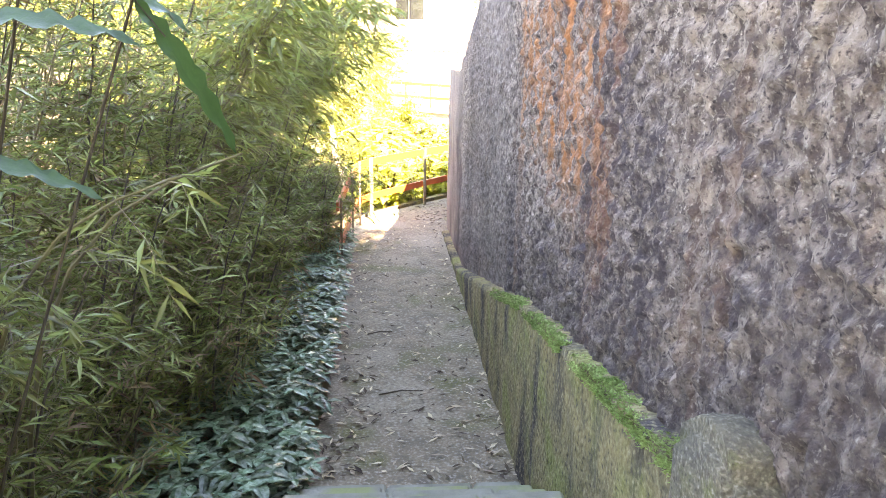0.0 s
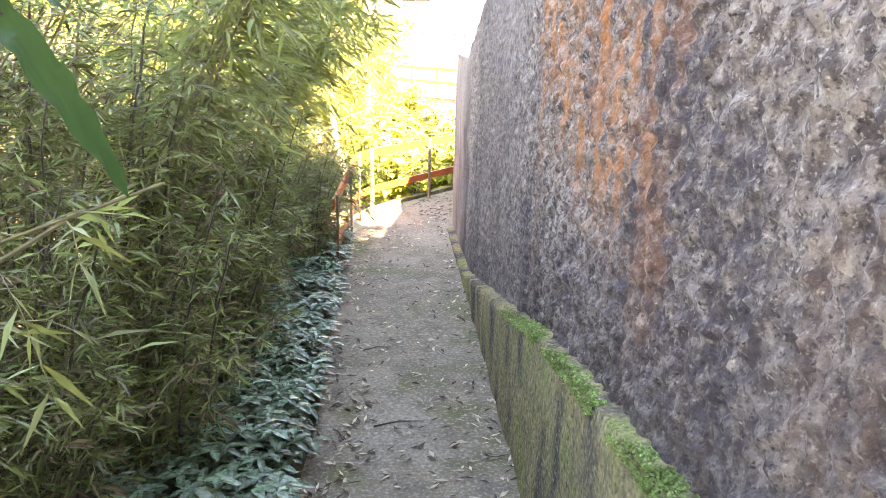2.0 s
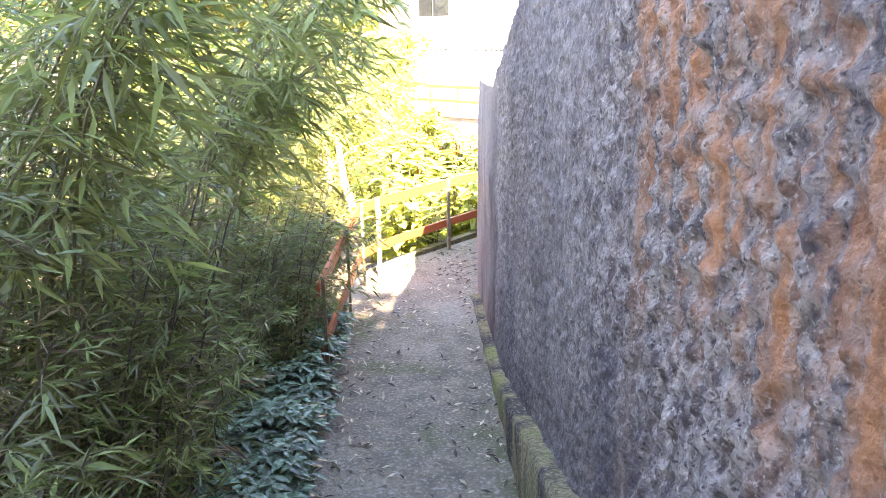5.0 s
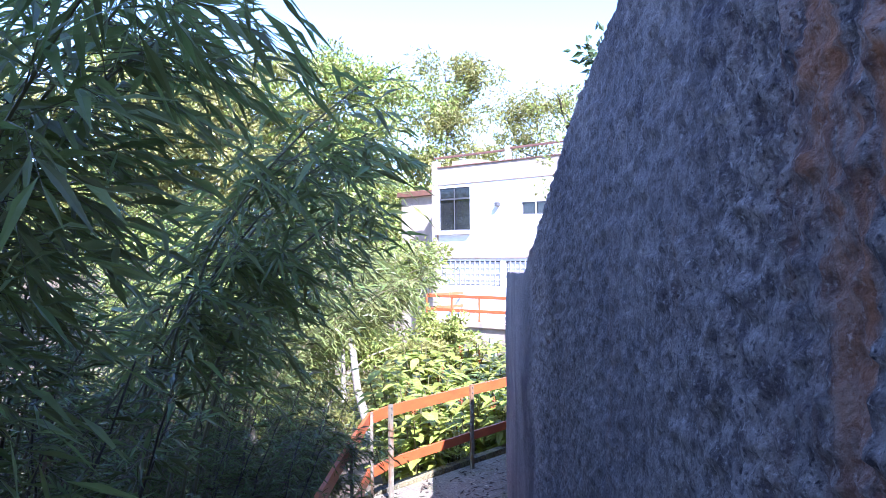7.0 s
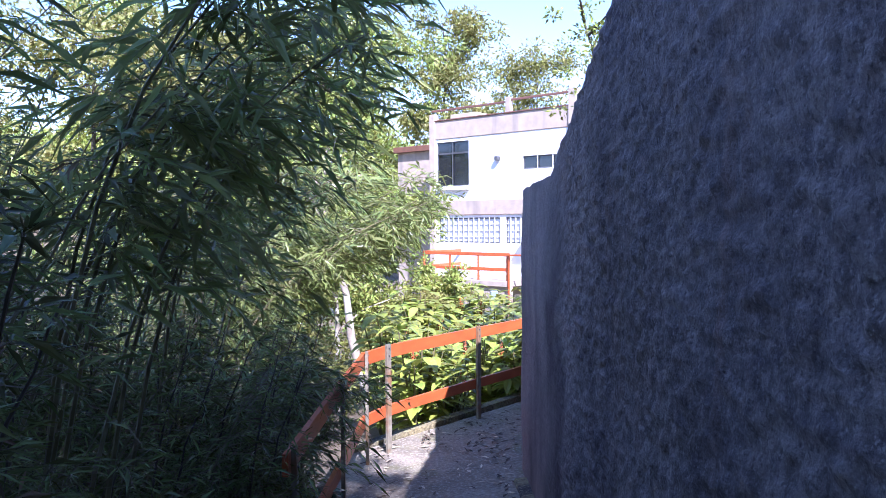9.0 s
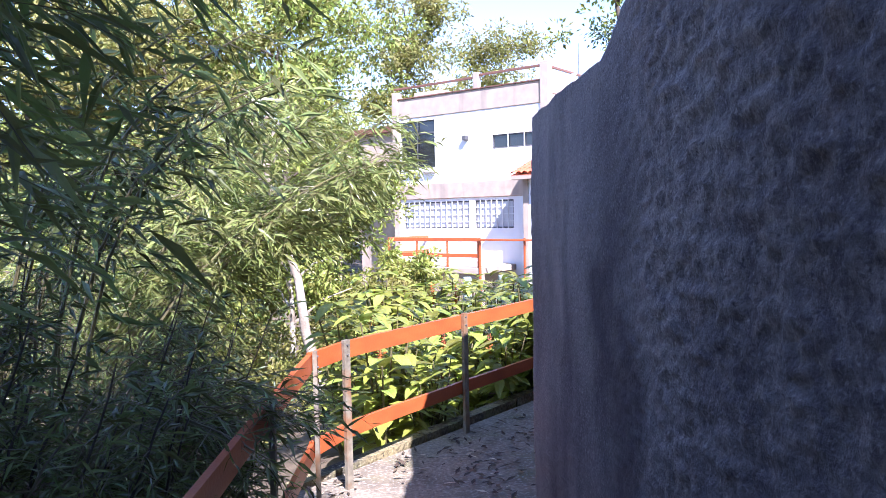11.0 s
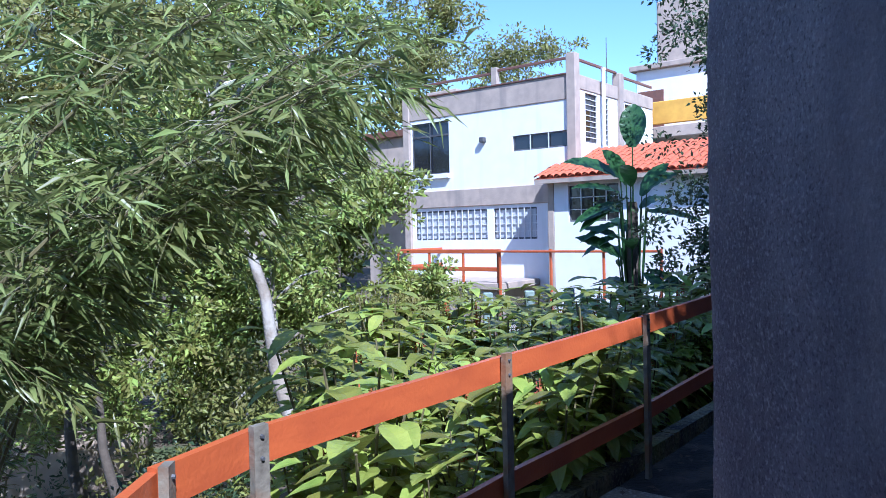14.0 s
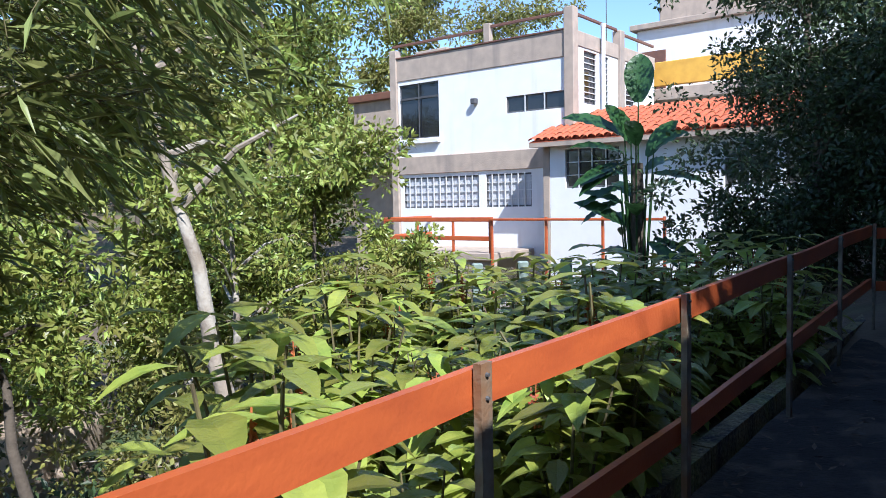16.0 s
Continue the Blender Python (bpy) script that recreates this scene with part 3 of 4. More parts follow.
def bamboo_variant(seed, height, leaves, reach, low=0.12):
    """A clump of thin arching canes; side twigs leave them at the nodes and carry narrow leaves. It leans towards +x."""
    random.seed(seed)
    b = thing("bamboo", "dense green bamboo clump with thin canes beside the path", "bamboo", None, "bamboo hedge along the path")
    leaf, dry, twigs = Geo(), Geo(), Geo()
    canes = 13
    for _ in range(canes):
        g = Geo()
        a = rnd(0, 2 * math.pi)
        base = Vector((rnd(-0.32, 0.32), rnd(-0.32, 0.32), -0.1))
        lean = Vector((rnd(-0.1, reach) + 0.14 * math.cos(a), 0.4 * math.sin(a), 0))
        h = height * rnd(0.6, 1.05)
        pts, rad = [], []
        for i in range(17):
            s = i / 16
            pts.append(base + Vector((0, 0, h * (s - 0.12 * s ** 3))) + lean * (s ** 2.0) + 0.03 * Vector((noise.noise((i * 0.7, a, 1)), noise.noise((i * 0.7, a, 2)), 0)))
            rad.append((0.0095 * (1 - 0.85 * s) + 0.0015) * (1.25 if i % 2 else 1.0))
        g.tube(pts, rad, 5)
        part("cane", g, M_CULM if rnd(0, 1) < 0.7 else M_CULM_DARK, b)
        for _ in range(leaves // canes // 6):
            s = low + (1 - low) * rnd(0, 1) ** 0.85
            k = min(15, int(s * 16))
            p = pts[k].lerp(pts[k + 1], s * 16 - k)
            t = rnd(0, 2 * math.pi)
            out = Vector((math.cos(t), math.sin(t), rnd(-0.1, 0.75))).normalized()
            ln = rnd(0.10, 0.42) * (1.1 - 0.5 * s)
            spray(dry if rnd(0, 1) < 0.26 - 0.22 * s else leaf, twigs, p, out, ln, 7, 0.05, 0.125)
    part("foliage", leaf, M_BAMBOO, b)
    part("dry_foliage", dry, M_BAMBOO_DRY, b, "brown dry bamboo leaves")
    tagged(part("twig_tangle", twigs, M_CULM, b), kind="stuff")
    return b


def place(first, used, spots):
    """The built thing at the first spot, and copies at the others."""
    for x, y, z, turn, s in spots:
        m = pose(x, y, z, 0, 0, turn) @ Matrix.Diagonal((s, s, s, 1))
        if not used:
            first.matrix_basis = m
            used.append(1)
        else:
            c = copy_thing(first, pose(x, y, z, 0, 0, turn))
            c.scale = (s, s, s)


variants = [(bamboo_variant(11, 3.0, 3600, 0.85, 0.22), []), (bamboo_variant(12, 3.7, 4400, 0.8), []), (bamboo_variant(13, 2.5, 3000, 0.7, 0.26), []), (bamboo_variant(14, 4.8, 5400, 1.2), [])]
random.seed(5)
spots = []
for i in range(17):
    y = -1.2 + i * 0.62
    near = -0.4 if y < 3.4 else 0.0
    low = 0.78 if y > 6.0 else 1.0
    spots.append((2 if i % 3 else 0, -1.12 + near + rnd(-0.1, 0.06), y + rnd(-0.2, 0.2), rnd(-30, 30), low * rnd(0.85, 1.0)))
    spots.append((1 if i % 2 else 0, -1.65 + near + rnd(-0.2, 0.2), y + rnd(-0.2, 0.2), rnd(-40, 40), low * rnd(0.9, 1.1)))
    spots.append((3 if y < 7.8 else 1, -2.4 + rnd(-0.3, 0.3), y + rnd(-0.2, 0.2), rnd(-60, 60), low * rnd(0.9, 1.1)))
spots += [(2, -0.82, 7.3, 10, 0.7), (2, -0.86, 8.1, -20, 0.72), (2, -0.84, 8.9, 15, 0.68), (0, -0.95, 9.6, 0, 0.6)]
spots += [(1, -2.7, 12.6, 0, 0.95), (3, -3.3, 11.4, 0, 0.9), (1, -2.5, 10.3, 10, 1.0), (3, -3.6, 13.4, 10, 0.9)]
for v, x, y, turn, s in spots:
    place(variants[v][0], variants[v][1], [(x, y, ground_z(x, y), turn, s)])


def overhang(seed, canes, roots, tips, label, leaf_length=(0.13, 0.24), sprays=75, leafmat=M_BAMBOO_LIT):
    """Bamboo canes that arch from their roots to hanging tips; each range is low and high corner."""
    random.seed(seed)
    b = thing("bamboo", label, "bamboo")
    leaf, twigs = Geo(), Geo()
    for k in range(canes):
        g = Geo()
        root = Vector([rnd(a, c) for a, c in zip(*roots)])
        tip = Vector([rnd(a, c) for a, c in zip(*tips)])
        root.z = ground_z(root.x, root.y) - 0.1
        pts = [root.lerp(tip, i / 8) + Vector((-0.30, 0, 0.75)) * math.sin(math.pi * i / 8) * 0.8 for i in range(9)]
        g.tube(pts, [0.012 * (1 - 0.85 * i / 8) + 0.0015 for i in range(9)], 5)
        part("cane", g, M_CULM, b)
        for _ in range(sprays):
            s = rnd(0.45, 1.0)
            i = min(7, int(s * 8))
            t = rnd(0, 2 * math.pi)
            out = Vector((math.cos(t) + 0.3, math.sin(t), rnd(-0.5, 0.5))).normalized()
            spray(leaf, twigs, pts[i].lerp(pts[i + 1], s * 8 - i), out, rnd(0.15, 0.5), 7, leaf_length[0] * 0.7, leaf_length[1])
    part("foliage", leaf, leafmat, b)
    tagged(part("twig_tangle", twigs, M_CULM, b), kind="stuff")


overhang(31, 17, ((-2.8, 10.4, 0), (-2.0, 12.4, 0)), ((-1.1, 10.9, 0.3), (0.3, 12.3, 1.35)), "leafy bamboo spray arching over the railing", (0.11, 0.18), 110)
overhang(32, 9, ((-1.5, 5.6, 0), (-1.0, 8.6, 0)), ((-0.5, 6.2, 1.3), (0.05, 8.8, 1.9)), "bamboo tips hanging over the path beside the wall", (0.10, 0.20), 60)


overhang(33, 7, ((-1.5, 4.2, 0), (-1.1, 5.6, 0)), ((-0.8, 4.5, 1.5), (-0.15, 5.7, 2.05)), "bamboo tips hanging over the path beside the wall", (0.11, 0.21), 55)
overhang(34, 5, ((-1.5, 8.0, 0), (-1.1, 9.2, 0)), ((-0.75, 7.9, 0.85), (-0.2, 9.0, 1.25)), "dark bamboo tips hanging low over the path", (0.10, 0.19), 22, M_BAMBOO)
overhang(36, 2, ((-1.3, 1.9, 0), (-1.1, 2.2, 0)), ((-0.50, 1.7, 0.76), (-0.28, 1.95, 0.95)), "bright bamboo sprig reaching over the steps", (0.09, 0.14), 7)
overhang(37, 8, ((-1.1, 7.3, 0), (-0.8, 9.1, 0)), ((-0.50, 7.4, -0.75), (-0.20, 9.0, -0.15)), "fine bamboo growing through the side railing", (0.06, 0.12), 45, M_BAMBOO)
overhang(35, 4, ((-1.9, 8.8, 0), (-1.4, 9.6, 0)), ((-1.5, 8.9, 0.45), (-0.95, 9.7, 0.75)), "dark bamboo tips hanging low over the path", (0.10, 0.20), 24, M_BAMBOO)


def strap_leaf_plant(base, leaves, label, stalk=0.02, stalkmat=M_STRAP):
    """Long-stalked leaves: each a start, a direction, a length and a width."""
    b = thing("banana_plant", label, "plant")
    base = Vector(base)
    for start, d, ln, wd in leaves:
        g = Geo()
        start, d = Vector(start), Vector(d).normalized()
        up = (Vector((-0.15, -0.55, 1)) - d * d.dot(Vector((-0.15, -0.55, 1)))).normalized()
        side = d.cross(up).normalized()
        n = 14
        for i in range(n + 1):
            s = i / n
            c = start + d * (ln * s) - Vector((0, 0, 0.22 * ln * s * s))
            w = wd * math.sin(math.pi * min(0.99, 0.05 + 0.94 * s)) ** 0.7 / 2
            g.v += [tuple(c - side * w + up * (w * 0.3 + 0.012 * math.sin(i * 2.6))), tuple(c), tuple(c + side * w + up * (w * 0.3 + 0.012 * math.cos(i * 2.1)))]
            if i:
                k = 3 * i
                g.f += [(k - 3, k - 2, k + 1, k), (k - 2, k - 1, k + 2, k + 1)]
        part("leaf", g, M_STRAP, b, smooth=True)
        mid = base.lerp(start, 0.5) + Vector((0, 0, 0.12))
        part("stalk", Geo().tube([base, mid, start, start + d * ln * 0.3], [stalk, stalk * 0.8, stalk * 0.55, stalk * 0.3], 6), stalkmat, b)
    return b


strap_leaf_plant((-1.5, 1.9, -1.4), [((-0.44, 1.5, 1.33), (0.16, 0.03, -0.22), 0.34, 0.055), ((-0.85, 1.45, 1.27), (0.45, 0.05, 0.06), 0.42, 0.07), ((-0.70, 1.6, 1.45), (0.3, 0.1, -0.1), 0.36, 0.07), ((-0.95, 1.5, 0.98), (0.45, 0.0, -0.02), 0.40, 0.05)], "large dark green strap-leaved plant among the bamboo", 0.007, M_CULM_DARK)
random.seed(23)
bird_leaves = [((4.0, 20.6, 1.0), (-1, -0.1, 0.55), 1.15, 0.44), ((4.25, 20.7, 1.55), (0.06, 0.1, 1), 1.0, 0.46), ((4.1, 20.6, 0.9), (-0.5, 0, 1), 0.9, 0.36), ((4.4, 20.7, 0.7), (0.5, 0, 0.8), 0.9, 0.32)]
for k in range(24):
    a = rnd(0, 6.28)
    bird_leaves.append(((4.2 + 0.25 * math.cos(a), 20.6 + 0.25 * math.sin(a), rnd(-1.0, 0.9)), (math.cos(a), math.sin(a), rnd(-0.5, 0.9)), rnd(0.6, 1.0), rnd(0.22, 0.34)))
bird = strap_leaf_plant((4.2, 20.6, -3.2), bird_leaves, "tall banana-like plant with upright dark leaves before the house")
part("trunk", Geo().tube([(4.2, 20.6, -3.4), (4.22, 20.6, -1.2), (4.2, 20.62, 0.6)], [0.16, 0.13, 0.09], 9), M_DARKBARK, bird)


def ground_cover():
    random.seed(8)
    g = Geo()
    for _ in range(2500):
        y = 2.2 + 6.2 * rnd(0, 1) ** 1.2
        x = -0.36 - abs(random.gauss(0, 0.36 if y > 5 else 0.62))
        h = max(0.03, 0.46 - 0.1 * max(0, -0.6 - x) + 0.12 * noise.noise((x * 3, y * 3, 0)) - 0.018 * (y - 3)) * rnd(0.3, 1)
        p = Vector((x + 0.10 * rnd(0, 1), y, floor_z(y) - 0.05 + h))
        a = rnd(0, 6.28)
        for k in range(4):
            d = Vector((math.cos(a + k * 1.57), math.sin(a + k * 1.57), rnd(-0.05, 0.35))).normalized()
            g.broad(p, d, Vector((0, 0, 1)), rnd(0.06, 0.13), rnd(0.032, 0.058), 0.3)
    tagged(part("ground_cover", g, M_COVER), "low silver-striped green ground cover along the path", "ground cover", kind="stuff")


ground_cover()


def litter():
    random.seed(9)
    for mat, count, label in ((M_LITTER, 420, "pale dry fallen leaves scattered over the concrete path"), (M_LITTER_DARK, 420, "dark rotting fallen leaves scattered over the path")):
        g = Geo()
        for _ in range(count):
            y = 3.4 + 7.2 * rnd(0, 1) ** 1.2
            x = rnd(-0.34, 0.85)
            if rnd(0, 1) < 0.45:
                x = rnd(-0.36, -0.02) if rnd(0, 1) < 0.65 else rnd(0.72, 0.86)
            a = rnd(0, 6.28)
            d = Vector((math.cos(a), math.sin(a), rnd(0.0, 0.25))).normalized()
            g.blade(Vector((x, y, floor_z(y) + 0.010)), d, Vector((rnd(-0.3, 0.3), rnd(-0.3, 0.3), 1)).normalized(), rnd(0.035, 0.10), rnd(0.012, 0.028), 0.0)
        tagged(part("leaf_litter", g, mat), label, "leaf litter", kind="stuff")
    # Leaf litter of the turned path; its dark colour also stands for shade there.
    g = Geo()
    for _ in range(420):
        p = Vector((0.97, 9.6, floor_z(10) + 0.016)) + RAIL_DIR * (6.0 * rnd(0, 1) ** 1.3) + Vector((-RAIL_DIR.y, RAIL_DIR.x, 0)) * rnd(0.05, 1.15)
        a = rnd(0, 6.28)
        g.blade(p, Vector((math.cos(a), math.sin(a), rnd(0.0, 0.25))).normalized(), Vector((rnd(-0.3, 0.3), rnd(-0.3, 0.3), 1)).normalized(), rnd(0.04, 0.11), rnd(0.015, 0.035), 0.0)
    tagged(part("leaf_litter", g, M_LITTER_DARK), "dark fallen leaves covering the turned path and dimming it for its shade", "leaf litter", kind="stuff")
    for x, y, a, ln in ((0.06, 4.45, 10, 0.32), (-0.12, 4.3, 120, 0.14), (-0.05, 5.6, 15, 0.22)):
        c, s = math.cos(radians(a)), math.sin(radians(a))
        t = Geo().tube([(x, y, floor_z(y) + 0.008), (x + c * ln * 0.5, y + s * ln * 0.5 + 0.02, floor_z(y) + 0.014), (x + c * ln, y + s * ln, floor_z(y) + 0.007)], [0.006, 0.005, 0.003], 5)
        tagged(part("twig", t, M_DARKBARK), "thin brown twig lying on the path", "twig")


litter()


def shrub_variant(seed, spikes):
    random.seed(seed)
    b = thing("shrub", "broad-leaved green shrub with red flower spikes behind the railing", "shrub", None, "shrubs behind the railing")
    leaf = Geo()
    for k in range(8):
        a = rnd(0, 6.28)
        out = rnd(0.05, 0.45)
        top = Vector((out * math.cos(a), out * math.sin(a), rnd(0.55, 1.0)))
        pts = [Vector((0, 0, -0.15)).lerp(top, s / 4) + Vector((0, 0, 0.05 * math.sin(s))) for s in range(5)]
        part("stem", Geo().tube(pts, [0.012, 0.010, 0.008, 0.007, 0.005], 5), M_CULM, b)
        for i in range(7):
            p = pts[0].lerp(top, 0.35 + 0.65 * i / 6)
            for side in (0, math.pi):
                t = a + i * 1.57 + side + rnd(-0.3, 0.3)
                d = Vector((math.cos(t), math.sin(t), rnd(-0.1, 0.45))).normalized()
                ln = rnd(0.15, 0.27)
                leaf.broad(p + d * 0.03, d, Vector((0, 0, 1)), ln, ln * rnd(0.4, 0.52), rnd(0.2, 0.6))
        if k < spikes:
            s = Geo()
            for i in range(40):
                z = i / 40 * 0.20
                d = any_way(0.0, 0.8)
                s.blade(top + Vector((0.02 * math.sin(i), 0, z)), d, any_way(), rnd(0.03, 0.055) * (1.2 - i / 40), 0.016, 0)
            s.tube([top, top + Vector((0.01, 0, 0.21))], [0.006, 0.003], 5)
            part("flower_spike", s, M_SPIKE, b, "rust-red flower spike")
    part("foliage", leaf, M_BROAD, b)
    return b


shrubs = [(shrub_variant(41, 1), []), (shrub_variant(42, 1), []), (shrub_variant(43, 0), [])]
random.seed(6)
n = Vector((-RAIL_DIR.y, RAIL_DIR.x, 0))
for i in range(130):
    along, off = rnd(-0.2, 7.2), 0.3 + 5.2 * rnd(0, 1) ** 1.3
    p = Vector((0.1, 10.45, 0)) + RAIL_DIR * along + n * off
    gz = ground_z(p.x, p.y)
    if off > 0.8 + along * 0.75:
        continue
    s = rnd(0.65, 1.1) * (1 + 0.18 * min(off, 4.5))
    v = shrubs[i % 3]
    place(v[0], v[1], [(p.x, p.y, gz - 0.02, rnd(0, 360), s)])


def tree(name, label, base, height, radius, leafmat, barkmat, seed, clumps=60, per=60, size=0.14, trunk=0.09, lean=(0, 0), bare=0.45, flat=0.8, splay=1.0, kind_part="crown"):
    """A tapered trunk with limbs, and a crown of many leaf clumps."""
    random.seed(seed)
    b = thing(name, label, "tree", None, "trees: " + label.split(" with ")[0])
    x, y, z = base
    top = Vector((x + lean[0], y + lean[1], z + height))
    pts = [Vector(base).lerp(top, i / 7) + Vector((noise.noise((seed, i * 0.6, 0)), noise.noise((seed, i * 0.6, 5)), 0)) * height * 0.035 for i in range(8)]
    part("trunk", Geo().tube(pts, [trunk * (1.15 - 0.95 * i / 7) for i in range(8)], 9), barkmat, b, smooth=True)
    leaf, limbs = Geo(), []
    for k in range(9):
        s = bare + (1 - bare) * k / 9
        i = min(6, int(s * 7))
        p = pts[i].lerp(pts[i + 1], s * 7 - i)
        d = any_way(0.1, 0.8)
        e = p + Vector((d.x * radius * splay, d.y * radius * splay, d.z * radius * flat)) * rnd(0.55, 0.95)
        mid = p.lerp(e, 0.5) + Vector((0, 0, 0.08 * radius))
        part("limb", Geo().tube([p, mid, e], [trunk * 0.42, trunk * 0.26, trunk * 0.1], 6), barkmat, b)
        limbs += [mid, e]
    for c in range(clumps):
        o = random.choice(limbs + [top])
        ctr = o + Vector((random.gauss(0, 0.26), random.gauss(0, 0.26), random.gauss(0, 0.2) * flat)) * radius
        r = radius * rnd(0.10, 0.24)
        for _ in range(per):
            d = any_way()
            p = ctr + Vector((d.x, d.y, d.z * 0.7)) * (r * rnd(0.3, 1.0))
            q = (d + any_way() * 0.7 + Vector((0, 0, 0.15))).normalized()
            leaf.blade(p, q, any_way(), size * rnd(0.6, 1.2), size * rnd(0.35, 0.55), 0.1)
    part("crown", leaf, leafmat, b)
    return b


PALE = "slender tree with pale trunk and airy green crown"
tree("tree", PALE, (-0.42, 14.6, -3.0), 4.6, 1.3, M_TREELEAF, M_BARK, 71, 60, 60, 0.10, 0.085, (-1.1, 0.3), 0.62)
tree("tree", PALE, (-1.6, 18.5, -3.6), 4.2, 1.5, M_TREELEAF, M_BARK, 72, 60, 60, 0.11, 0.07, (-0.1, 0.4), 0.5)
tree("tree", PALE, (-5.2, 17.0, -3.6), 3.9, 1.7, M_TREELEAF, M_DARKBARK, 73, 80, 70, 0.11, 0.08, (0.4, 0.3), 0.3)
tree("tree", "bushy green tree growing in front of the house", (-1.0, 21.6, -3.7), 4.2, 1.5, M_TREELEAF, M_DARKBARK, 74, 330, 80, 0.13, 0.08, (0.0, 0.3), 0.10)
tree("tree", "bushy green tree growing in front of the house", (-2.9, 22.2, -3.7), 4.2, 1.7, M_TREELEAF, M_DARKBARK, 75, 330, 80, 0.13, 0.09, (0.2, 0.3), 0.10)
tree("tree", "bushy green tree growing in front of the house", (-4.8, 20.6, -3.7), 4.4, 1.9, M_TREELEAF, M_DARKBARK, 175, 300, 80, 0.13, 0.09, (0.2, 0.3), 0.10)
tree("tree", "bushy green tree growing in front of the house", (0.35, 20.8, -3.6), 3.0, 1.1, M_TREELEAF, M_DARKBARK, 176, 230, 80, 0.11, 0.07, (0.0, 0.1), 0.10)
tree("tree", "yellow-green shrubby tree in the sun below the house", (-0.5, 19.4, -3.5), 2.3, 1.05, M_YELLOWLEAF, M_BARK, 76, 240, 70, 0.10, 0.05, (0.2, 0.1), 0.1)
tree("tree", "yellow-green shrubby tree in the sun below the house", (-1.9, 16.6, -3.3), 1.7, 1.2, M_YELLOWLEAF, M_BARK, 77, 70, 60, 0.09, 0.05, (0.2, 0.1), 0.1)
tree("tree", "leafy green tree beyond the bamboo", (-7.5, 21.5, -3.7), 5.0, 2.8, M_TREELEAF, M_DARKBARK, 78, 150, 80, 0.14, 0.12, (0.3, 0), 0.15)
tree("tree", "leafy green tree beyond the bamboo", (-9.5, 15.0, -3.6), 5.2, 2.8, M_TREELEAF, M_DARKBARK, 79, 150, 80, 0.14, 0.12, (0.3, 0), 0.15)
LEANING = "slender grey-trunked tree leaning over the shady slope"
tree("tree", LEANING, (-2.3, 15.2, -3.3), 3.3, 1.1, M_TREELEAF, M_DARKBARK, 171, 60, 60, 0.10, 0.06, (-0.9, 0.3), 0.6)
tree("tree", LEANING, (-3.1, 15.9, -3.4), 3.6, 1.2, M_TREELEAF, M_DARKBARK, 172, 70, 60, 0.10, 0.07, (-0.5, 0.2), 0.62)
tree("tree", LEANING, (-3.6, 14.6, -3.3), 3.0, 1.0, M_TREELEAF, M_DARKBARK, 173, 60, 60, 0.10, 0.05, (0.5, 0.2), 0.6)
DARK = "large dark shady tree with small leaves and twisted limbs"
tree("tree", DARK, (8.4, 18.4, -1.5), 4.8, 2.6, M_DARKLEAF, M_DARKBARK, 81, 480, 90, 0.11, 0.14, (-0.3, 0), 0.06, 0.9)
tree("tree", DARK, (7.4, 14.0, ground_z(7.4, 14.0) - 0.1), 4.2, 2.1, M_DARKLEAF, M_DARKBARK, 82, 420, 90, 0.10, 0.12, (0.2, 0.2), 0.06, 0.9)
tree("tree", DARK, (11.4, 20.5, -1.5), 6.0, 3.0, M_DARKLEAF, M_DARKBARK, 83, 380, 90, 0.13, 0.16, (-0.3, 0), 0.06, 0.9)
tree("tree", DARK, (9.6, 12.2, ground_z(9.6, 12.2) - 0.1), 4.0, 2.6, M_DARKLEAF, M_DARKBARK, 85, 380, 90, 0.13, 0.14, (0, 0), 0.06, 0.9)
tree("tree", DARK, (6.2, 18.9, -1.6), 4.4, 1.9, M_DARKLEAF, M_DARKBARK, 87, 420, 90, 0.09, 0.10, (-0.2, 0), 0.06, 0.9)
# These two are added above the view as canopy that darkens the turned path.
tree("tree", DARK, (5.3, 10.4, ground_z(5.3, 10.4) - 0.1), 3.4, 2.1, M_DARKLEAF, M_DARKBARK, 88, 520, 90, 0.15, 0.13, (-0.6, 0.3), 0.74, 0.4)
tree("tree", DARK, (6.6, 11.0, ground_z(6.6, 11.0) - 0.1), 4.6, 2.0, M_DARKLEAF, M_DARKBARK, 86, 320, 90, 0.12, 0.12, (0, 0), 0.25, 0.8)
tree("tree", "thin-leaved tree rising behind the wall's top", (2.5, 10.7, -1.3), 4.0, 0.75, M_TREELEAF, M_DARKBARK, 84, 40, 45, 0.055, 0.04, (-0.8, 0.4), 0.7)
WOOD = "tall sunlit forest tree with flat umbrella crown"
far = [(-4, 47, 16, 4.6), (1, 50, 17, 4.0), (-10, 44, 16, 4.6), (-17, 46, 17.5, 5.0), (-24, 40, 16, 5.0), (-20, 33, 13.5, 4.4), (-28, 30, 12, 4.6), (-14, 36, 13.5, 4.2), (-9, 36, 12.5, 3.8), (-4.5, 38, 13.0, 3.6), (8, 60, 15, 4.6), (22, 58, 14, 4.6), (-34, 44, 15, 5.4)]
for i, (x, y, h, r) in enumerate(far):
    tree("tree", WOOD, (x, y, ground_z(x, y) - 0.3), h, r, M_YELLOWLEAF if i % 3 else M_TREELEAF, M_DARKBARK, 100 + i, 230, 60, 0.30, 0.16, (rnd(-0.5, 0.5), 0), 0.4, 0.5)
# Unseen trees added to keep the sun off the hedge and the first stretch.
BEHIND_SHADE = "tall leafy tree standing above the steps behind"
